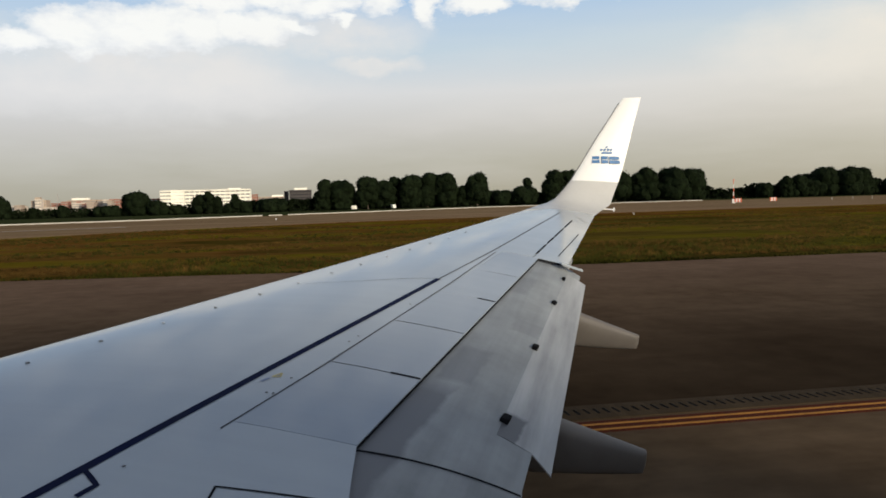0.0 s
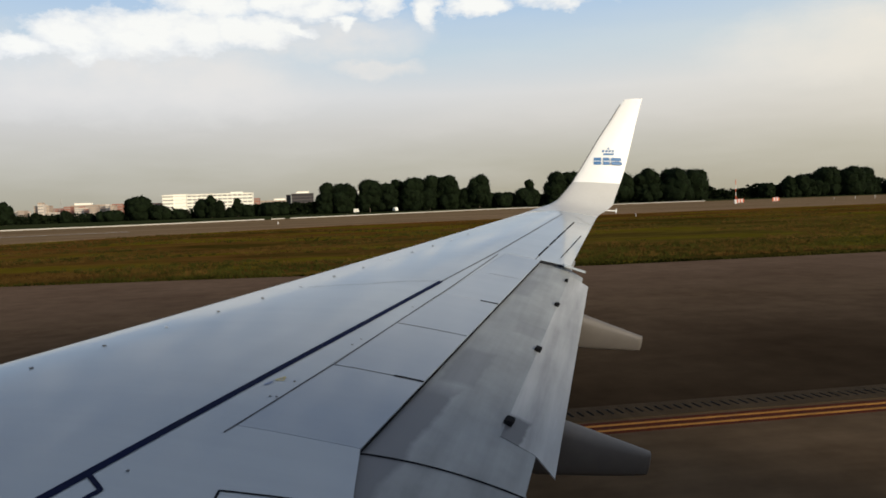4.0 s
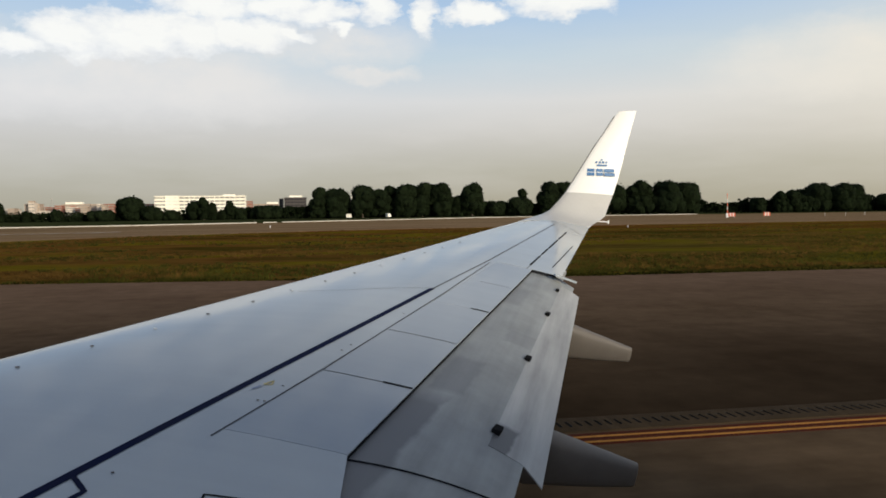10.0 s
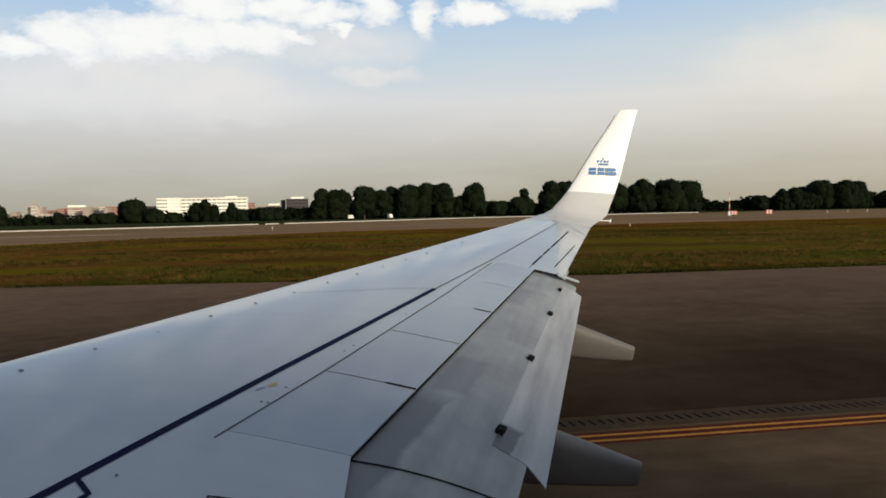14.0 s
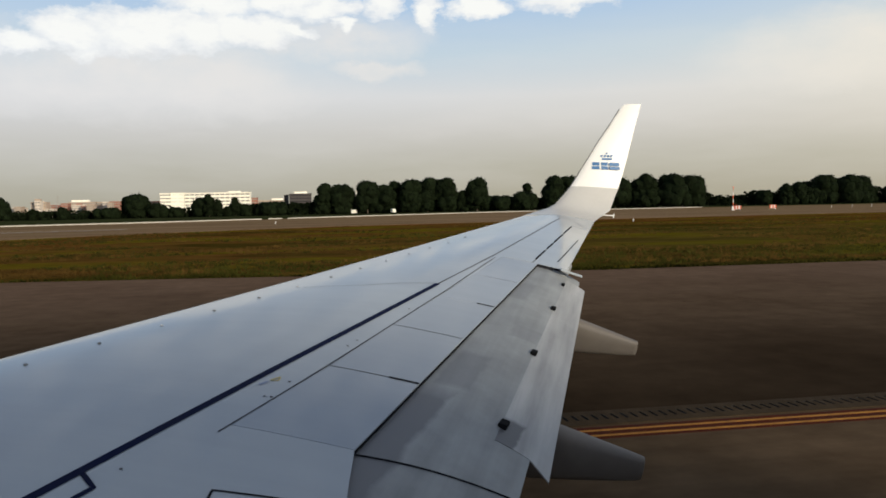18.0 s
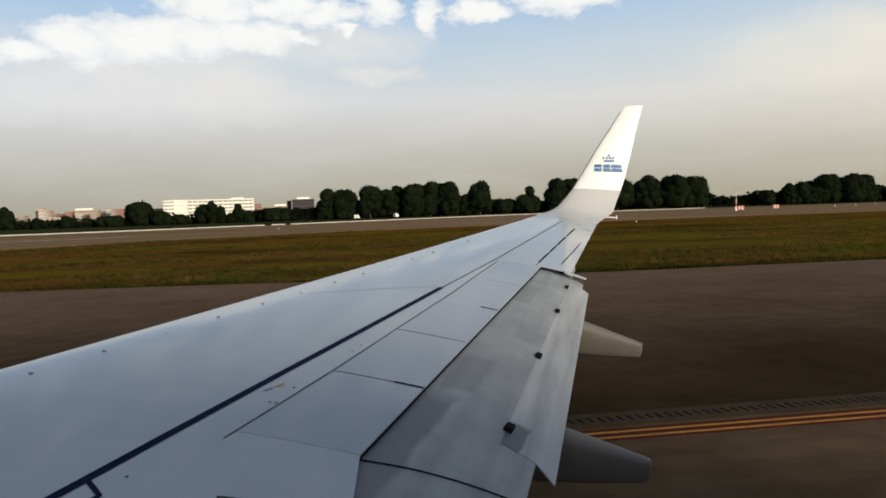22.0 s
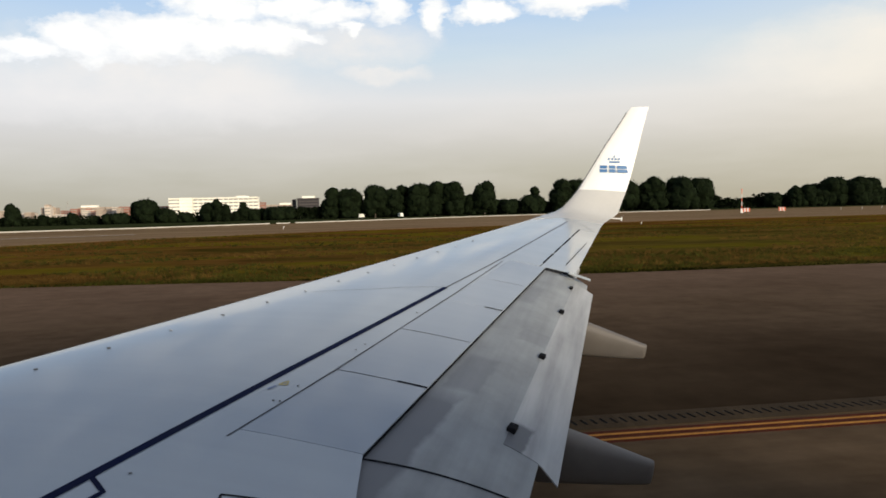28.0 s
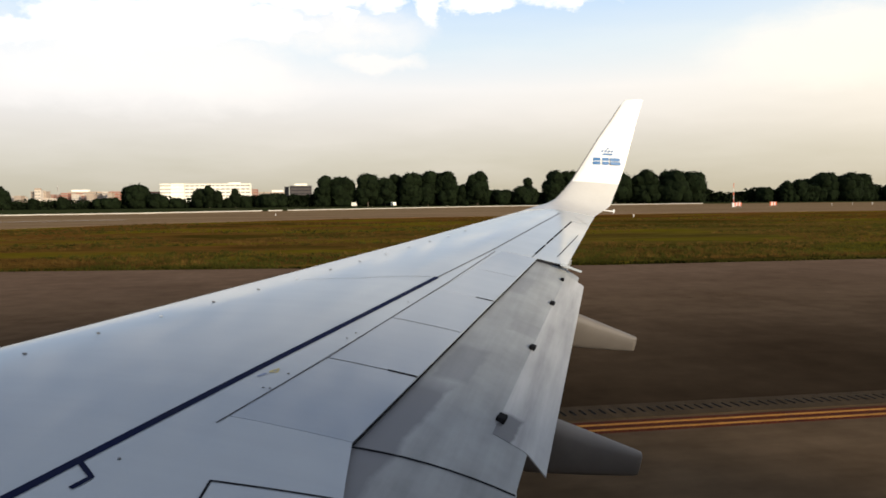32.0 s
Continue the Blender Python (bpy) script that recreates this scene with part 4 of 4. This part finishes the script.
def tree(x, y, width, height, kind, seed, label):
    root = tagged(new("tree"), label, "tree", "trees beyond the runway")
    root.location = (x, y, 0.05)
    r = random.Random(seed)
    base = height * 0.03
    rad = 0.02 * height
    lean = r.uniform(-0.04, 0.04) * height
    part("trunk", tube_bm([(0, 0, -0.1), (lean * 0.3, 0, height * 0.3), (lean, 0, height * 0.75)], [rad, rad * 0.75, rad * 0.25], 8), BARK, root)
    for k in range(4):
        a = r.uniform(0, 6.28)
        z0 = height * r.uniform(0.2, 0.4)
        q = width * 0.3
        part("limb", tube_bm([(lean * 0.3, 0, z0), (q * 0.5 * cos(a), q * 0.5 * sin(a), z0 + height * 0.12), (q * cos(a), q * sin(a), z0 + height * 0.3)], [rad * 0.5, rad * 0.35, rad * 0.12], 6), BARK, root)
    v, f = crown(width * 1.2, height, base, kind, seed, int(1200 + 13 * width * height))
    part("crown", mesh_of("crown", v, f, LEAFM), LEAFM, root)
    return root


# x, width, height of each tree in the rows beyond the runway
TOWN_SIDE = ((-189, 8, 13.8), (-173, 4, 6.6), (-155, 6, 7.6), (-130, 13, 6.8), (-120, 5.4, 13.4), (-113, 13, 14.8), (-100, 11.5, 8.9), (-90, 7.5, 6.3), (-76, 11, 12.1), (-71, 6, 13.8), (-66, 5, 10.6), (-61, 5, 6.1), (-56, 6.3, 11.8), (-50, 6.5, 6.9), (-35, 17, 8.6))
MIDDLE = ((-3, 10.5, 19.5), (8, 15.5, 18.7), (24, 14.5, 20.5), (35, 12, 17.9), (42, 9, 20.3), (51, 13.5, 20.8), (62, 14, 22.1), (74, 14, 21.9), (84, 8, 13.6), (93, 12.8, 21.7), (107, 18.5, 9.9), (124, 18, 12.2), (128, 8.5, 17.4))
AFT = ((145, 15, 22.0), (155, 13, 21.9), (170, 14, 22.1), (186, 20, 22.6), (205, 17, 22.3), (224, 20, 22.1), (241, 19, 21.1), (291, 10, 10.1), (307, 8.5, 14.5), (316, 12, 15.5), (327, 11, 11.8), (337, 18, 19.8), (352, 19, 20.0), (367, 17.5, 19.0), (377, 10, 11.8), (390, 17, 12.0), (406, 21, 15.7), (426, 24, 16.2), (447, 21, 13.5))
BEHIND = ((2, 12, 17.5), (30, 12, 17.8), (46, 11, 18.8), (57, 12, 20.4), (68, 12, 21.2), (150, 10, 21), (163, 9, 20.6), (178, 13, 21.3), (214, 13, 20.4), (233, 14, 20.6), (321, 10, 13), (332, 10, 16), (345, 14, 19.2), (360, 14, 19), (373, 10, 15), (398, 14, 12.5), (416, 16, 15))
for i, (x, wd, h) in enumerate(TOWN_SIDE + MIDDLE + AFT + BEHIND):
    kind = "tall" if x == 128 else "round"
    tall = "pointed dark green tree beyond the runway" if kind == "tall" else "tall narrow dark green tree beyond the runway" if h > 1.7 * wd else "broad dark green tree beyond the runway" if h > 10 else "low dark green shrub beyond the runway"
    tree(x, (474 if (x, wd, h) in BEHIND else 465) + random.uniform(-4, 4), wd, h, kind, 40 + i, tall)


def hedge(x0, x1, y, h, count, seed, label):
    r = np.random.default_rng(seed)
    pts, sizes = [], []
    for i in range(count):
        x = r.uniform(x0, x1)
        top = h * (0.75 + 0.4 * noise.noise(Vector((x * 0.05, seed, 0))) + 0.25 * noise.noise(Vector((x * 0.21, seed, 5))))
        pts.append((x, y + r.uniform(-3, 3), max(0.3, top * r.random() ** 0.6)))
        sizes.append(r.uniform(0.7, 1.3))
    v, f = leaf_quads(pts, sizes, seed)
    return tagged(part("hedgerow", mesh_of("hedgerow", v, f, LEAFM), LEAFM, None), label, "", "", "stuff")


hedge(-330, -60, 472, 5.2, 9000, 3, "low dark hedgerow in front of the town")
hedge(-60, 130, 472, 9.5, 11000, 4, "dark hedgerow below the trees")
hedge(130, 560, 472, 9.6, 16000, 6, "dark hedgerow below the trees")
hedge(300, 600, 500, 12.0, 7000, 5, "dark wood behind the tree row")
hedge(-420, 700, 620, 8.0, 14000, 7, "distant dark scrub")

# ---- buildings far behind the trees ----
GLASS = material("window_glass", (0.27, 0.25, 0.22), 0.3, 0.0, 0.1, 2.0, 3.0)
DARKGLASS = material("dark_glass", (0.03, 0.03, 0.032), 0.5, 0.0, 0.1, 2.0, 3.0, spec=0.1)
FACADE = material("white_facade", (0.90, 0.86, 0.74), 0.8, 0.0, 0.04, 10.0, 1.0)
BRICK = material("red_brick", (0.30, 0.13, 0.09), 0.85, 0.0, 0.15, 6.0, 2.0)
PLASTER = material("grey_plaster", (0.60, 0.52, 0.44), 0.85, 0.0, 0.12, 6.0, 2.0)
TAN = material("tan_render", (0.40, 0.31, 0.24), 0.85, 0.0, 0.12, 6.0, 2.0)
DARKWALL = material("dark_cladding", (0.05, 0.04, 0.038), 0.5, 0.0, 0.2, 5.0, 1.0)
ROOFM = material("roof_grey", (0.35, 0.33, 0.31), 0.8, 0.0, 0.15, 5.0, 1.0)


def building(name, x0, x1, y, depth, h, storeys, wall_mat, label, win=3.0, glass=GLASS, roof_box=None, high=0.36):
    root = tagged(new(name), label, "building")
    root.location = (x0, y, 0.05)
    wd = x1 - x0
    part("wall", box_bm(0, wd, 0, depth, 0, h), wall_mat, root)
    part("roof", box_bm(-0.4, wd + 0.4, -0.4, depth + 0.4, h, h + 0.6), wall_mat, root)
    n = max(2, int(wd / win))
    st = h / storeys
    pitch = wd / n
    bm = box_bm(-pitch * 0.42, pitch * 0.42, -0.12, 0.02, -st * high / 2, st * high / 2)
    me = bpy.data.meshes.new("window")
    bm.to_mesh(me)
    bm.free()
    me.materials.append(glass)
    for i in range(storeys):
        for j in range(n):
            ob = new("window", me)
            ob.parent = root
            ob.location = (pitch * (j + 0.5), -0.03, st * (i + 0.55))
    if roof_box:
        a, b, hh, mat = roof_box
        part("roof_house", box_bm(wd * a, wd * b, depth * 0.2, depth * 0.8, h + 0.6, h + 0.6 + hh, 0.05), mat, root)
    return root


building("office_building", -204, -191, 950, 16, 25.5, 6, FACADE, "long white office block with window bands", 3.0)
building("office_building", -191, -176.5, 954, 16, 25.8, 6, FACADE, "white office block with an almost blank end facade", 7.0, high=0.07)
building("office_building", -176, -97, 955, 16, 25.4, 6, FACADE, "long white office block with window bands", 6.0, roof_box=(0.66, 0.84, 1.4, FACADE), high=0.40)
building("office_building", -45, -20, 880, 20, 20.8, 6, DARKWALL, "dark glazed office block with a white roof house", 3.4, DARKGLASS, roof_box=(0.22, 0.8, 2.4, FACADE))
building("office_building", -52, -47.5, 900, 14, 20, 6, DARKWALL, "narrow dark office tower", 2.8, DARKGLASS)
building("apartment_building", -259, -214, 990, 14, 16.5, 5, BRICK, "red brick apartment block", 3.2)
building("apartment_building", -272, -259.5, 985, 14, 17, 5, BRICK, "red brick apartment block", 3.2)
building("apartment_building", -326, -293, 1000, 14, 17.2, 5, TAN, "tan rendered apartment block with a pale roof", 3.2, roof_box=(0.1, 0.7, 2.5, FACADE))
building("apartment_building", -370, -352, 1000, 14, 18, 5, TAN, "tan rendered apartment block", 3.2, roof_box=(0.2, 0.5, 4, TAN))
building("apartment_building", -292, -273, 1000, 14, 17, 4, TAN, "low tan apartment block", 3.2)
building("apartment_building", -102, -92, 990, 14, 18.6, 5, BRICK, "narrow red brick block", 3.2)
building("apartment_building", -97, -59, 1050, 14, 15.6, 4, TAN, "low tan apartment block", 3.2, roof_box=(0.5, 0.9, 2.5, FACADE))
building("apartment_building", 33, 41, 900, 10, 25, 7, FACADE, "narrow white tower behind the trees", 3.2)
building("apartment_building", -345, -336, 1060, 12, 13, 4, FACADE, "small white rendered block", 3.2)
building("warehouse", -324, -303, 900, 20, 5.6, 2, PLASTER, "low white shed with a flat roof", 6.0)


for x0, wd, y, h, mat, box in ((-400, 22, 1000, 11.5, PLASTER, None), (-384, 8, 985, 12.5, TAN, None), (-362, 7, 990, 19.5, PLASTER, (0.2, 0.8, 1.0, TAN)), (-350, 9, 1010, 14, BRICK, None), (-340, 10, 960, 9, PLASTER, None), (-328, 8, 980, 15.5, BRICK, None), (-312, 14, 970, 13.5, PLASTER, (0.3, 0.7, 1.5, BRICK)),
                              (-298, 9, 960, 12, BRICK, None), (-286, 8, 940, 13.0, TAN, None), (-279, 6, 980, 16.8, PLASTER, None), (-268, 5, 960, 15.5, TAN, None), (-246, 9, 970, 13, TAN, None), (-228, 8, 960, 14, BRICK, None), (-421, 14, 990, 15, TAN, None)):
    tone = "pale grey" if mat is PLASTER else "red brick" if mat is BRICK else "tan"
    building("town_house", x0, x0 + wd, y, 12, h, 5, mat, "small " + tone + " town block among the far roofs", 3.0, roof_box=box)


def lattice_mast(x, y, h, wd, label):
    root = tagged(new("lattice_mast"), label, "mast")
    root.location = (x, y, 0.05)
    for sx, sy in ((-1, -1), (1, -1), (1, 1), (-1, 1)):
        part("leg", tube_bm([(sx * wd, sy * wd, -0.1), (sx * wd * 0.12, sy * wd * 0.12, h)], [0.16, 0.1], 5), ROOFM, root)
    for k in range(1, 7):
        z, q = h * k / 7, wd * (1 - 0.88 * k / 7)
        part("brace", tube_bm([(-q, -q, z), (q, -q, z)], [0.08, 0.08], 4), ROOFM, root)
        part("brace", tube_bm([(q, q, z), (-q, q, z)], [0.08, 0.08], 4), ROOFM, root)
    for z in (0.72, 0.86):
        part("crossarm", tube_bm([(-wd, 0, h * z), (wd, 0, h * z)], [0.1, 0.1], 4), ROOFM, root)
    return root


lattice_mast(-338, 1000, 26, 2.4, "grey lattice pylon behind the field")

# ---- airfield furniture ----


def marker_board(x, y, label):
    root = tagged(new("marker_board"), label, "airfield marker", "runway marker boards")
    root.location = (x, y, 0.03)
    root.rotation_euler = (0, 0, radians(-25))
    for i in range(5):
        part("panel_stripe", box_bm(-1.25 + 0.5 * i, -0.75 + 0.5 * i, -0.06, 0.06, 0.35, 1.75, 0.02), ORANGE if i % 2 == 0 else SIGNWHITE, root)
    for sx in (-0.9, 0.9):
        part("post", tube_bm([(sx, 0.1, -0.05), (sx, 0.1, 1.4)], [0.05, 0.05], 8), STEEL, root)
    return root


marker_board(154.5, 263, "red and white striped runway marker board")
marker_board(173, 269, "red and white striped runway marker board")


def striped_mast(x, y, h):
    root = tagged(new("striped_mast"), "slender red and white striped mast with a lamp", "mast")
    root.location = (x, y, 0.03)
    for i in range(6):
        part("mast_section", tube_bm([(0, 0, h * i / 6 - 0.03), (0, 0, h * (i + 1) / 6)], [0.16 - 0.012 * i, 0.15 - 0.012 * i], 8), ORANGE if i % 2 else SIGNWHITE, root)
    part("lamp", tube_bm([(0, 0, h), (0, 0, h + 0.45)], [0.22, 0.18], 10), ORANGE, root)
    part("cabinet", box_bm(-0.5, 0.5, -0.3, 0.3, 0, 1.6, 0.04), SIGNWHITE, root)
    return root


striped_mast(153.2, 264, 8.6)
for x, y, h in ((216, 280, 1.0), (225, 280, 1.1), (-14, 200, 0.6), (62, 145, 0.45), (205, 278, 0.9)):
    root = tagged(new("edge_light"), "small white runway edge light on a post", "airfield light", "runway edge lights")
    root.location = (x, y, 0.03)
    part("post", tube_bm([(0, 0, -0.05), (0, 0, h * 0.8)], [0.07, 0.06], 8), SIGNWHITE, root)
    part("lamp_head", tube_bm([(0, 0, h * 0.8), (0, 0, h * 0.92), (0, 0, h)], [0.17, 0.19, 0.1], 10), SIGNWHITE, root)


def grass_post(x, y, h=1.15):
    root = tagged(new("marker_post"), "thin white marker post with a round lamp in the grass", "airfield light", "posts in the grass")
    root.location = (x, y, 0)
    part("post", tube_bm([(0, 0, -0.05), (0, 0, h)], [0.03, 0.03], 8), SIGNWHITE, root)
    part("lamp_head", tube_bm([(0, 0, h), (0, 0, h + 0.06), (0, 0, h + 0.16), (0, 0, h + 0.2)], [0.03, 0.07, 0.07, 0.03], 10), SIGNWHITE, root)
    return root


for x, y in ((-34.4, 51.6), (-33.5, 51.4), (-26.9, 51.2)):
    grass_post(x, y)


def lettering(body, size, mat, parent, m):
    cu = bpy.data.curves.new("sign_text", "FONT")
    cu.body, cu.size, cu.extrude, cu.align_x, cu.align_y = body, size, 0.006, "CENTER", "CENTER"
    tmp = new("sign_text", cu)
    me = bpy.data.meshes.new_from_object(tmp.evaluated_get(bpy.context.evaluated_depsgraph_get()))
    bpy.data.objects.remove(tmp)
    me.transform(m)
    me.materials.clear()
    me.materials.append(mat)
    return part("sign_text", me, mat, parent)


def guidance_sign(x, y, turn, panels, label):
    """Airfield sign box on frangible legs: panels of (width, material, text, text material)."""
    root = tagged(new("guidance_sign"), label, "airfield sign", "signs at the side taxiway")
    root.matrix_world = pose(x, y, 0.03, 0, 0, turn)
    total = sum(p[0] for p in panels)
    x0 = -total / 2
    part("housing", box_bm(-total / 2 - 0.08, total / 2 + 0.08, -0.11, 0.11, 0.28, 1.22, 0.02), SIGNYEL, root)
    for wd, mat, text, tm in panels:
        part("face", box_bm(x0 + 0.01, x0 + wd - 0.01, -0.125, -0.1, 0.31, 1.19, 0.004), mat, root)
        if text:
            lettering(text, 0.52, tm, root, Matrix.Translation((x0 + wd / 2, -0.135, 0.75)) @ pose(0, 0, 0, 90, 0, 0))
        x0 += wd
    k = max(2, round(total / 1.2))
    for i in range(k):
        px = -total / 2 + 0.25 + (total - 0.5) * i / (k - 1)
        part("leg", tube_bm([(px, 0, -0.04), (px, 0, 0.3)], [0.05, 0.05], 8), SIGNYEL, root)
    return root


guidance_sign(-26.5, 29.2, 30, [(3.3, RED, "36 CAT II/III", SIGNWHITE), (1.0, BLACK, "T2", SIGNYEL)], "red and black holding position sign on yellow legs")
guidance_sign(-29.0, 30.6, 110, [(0.8, BLACK, "", SIGNYEL), (2.4, SIGNYEL, "", BLACK)], "yellow and black taxiway direction sign")
guidance_sign(-62.0, 113.5, -10, [(1.6, RED, "", SIGNWHITE), (1.0, BLACK, "", SIGNYEL)], "small red and black sign by the runway")


def delivery_van(x, y, turn):
    root = tagged(new("delivery_van"), "white delivery van parked below the trees", "van")
    root.matrix_world = pose(x, y, 0.05, 0, 0, turn)
    bm = bmesh.new()
    side = [(-2.9, 0.45), (2.9, 0.45), (2.95, 1.2), (2.3, 1.35), (1.75, 2.25), (1.4, 2.55), (-2.8, 2.6), (-2.95, 2.4)]
    a = [bm.verts.new((px, -1.0, pz)) for px, pz in side]
    b = [bm.verts.new((px, 1.0, pz)) for px, pz in side]
    bm.faces.new(a)
    bm.faces.new(list(reversed(b)))
    for k in range(len(side)):
        bm.faces.new((a[k], a[k - 1], b[k - 1], b[k]))
    bmesh.ops.recalc_face_normals(bm, faces=bm.faces)
    bmesh.ops.bevel(bm, geom=list(bm.edges), offset=0.08, segments=2, affect="EDGES")
    part("body", bm, FACADE, root)
    for sy in (-1.02, 1.0):
        part("side_window", box_bm(0.9, 1.7, sy, sy + 0.02, 1.45, 2.1, 0.005), BLACK, root)
        for px in (-1.8, 1.9):
            wheel = part("wheel", tube_bm([(px, sy - 0.02, 0.38), (px, sy + 0.1 * (1 if sy < 0 else -1), 0.38)], [0.38, 0.38], 18), BLACK, root)
            part("rim", tube_bm([(px, sy * 1.03, 0.38), (px, sy * 1.0, 0.38)], [0.2, 0.2], 14), STEEL, wheel)
    return root


delivery_van(15.2, 455, 72)
delivery_van(39.2, 456, -80)


def marker_cone(x, y):
    root = tagged(new("marker_cone"), "orange and yellow marker cone on the pavement", "traffic cone", "cones at the side taxiway")
    root.location = (x, y, 0.03)
    part("base", box_bm(-0.2, 0.2, -0.2, 0.2, 0, 0.04, 0.01), BLACK, root)
    part("cone", tube_bm([(0, 0, 0.03), (0, 0, 0.3), (0, 0, 0.55)], [0.15, 0.1, 0.04], 14), ORANGE, root)
    part("sleeve", tube_bm([(0, 0, 0.24), (0, 0, 0.36)], [0.118, 0.094], 14), SIGNYEL, root)
    return root


for x, y in ((-21.6, 17.2), (-21.0, 16.8), (-20.5, 17.3)):
    marker_cone(x, y)


def marker_bollard(x, y):
    root = tagged(new("marker_bollard"), "short black and yellow marker bollard on the pavement", "bollard", "bollards by the taxiway")
    root.location = (x, y, 0.03)
    part("foot", tube_bm([(0, 0, 0), (0, 0, 0.22)], [0.05, 0.05], 10), SIGNYEL, root)
    part("sleeve", tube_bm([(0, 0, 0.2), (0, 0, 0.24), (0, 0, 0.62), (0, 0, 0.65)], [0.06, 0.09, 0.09, 0.06], 14), BLACK, root)
    return root


for x, y in ((-22.3, 17.8), (-34.0, 13.6)):
    marker_bollard(x, y)
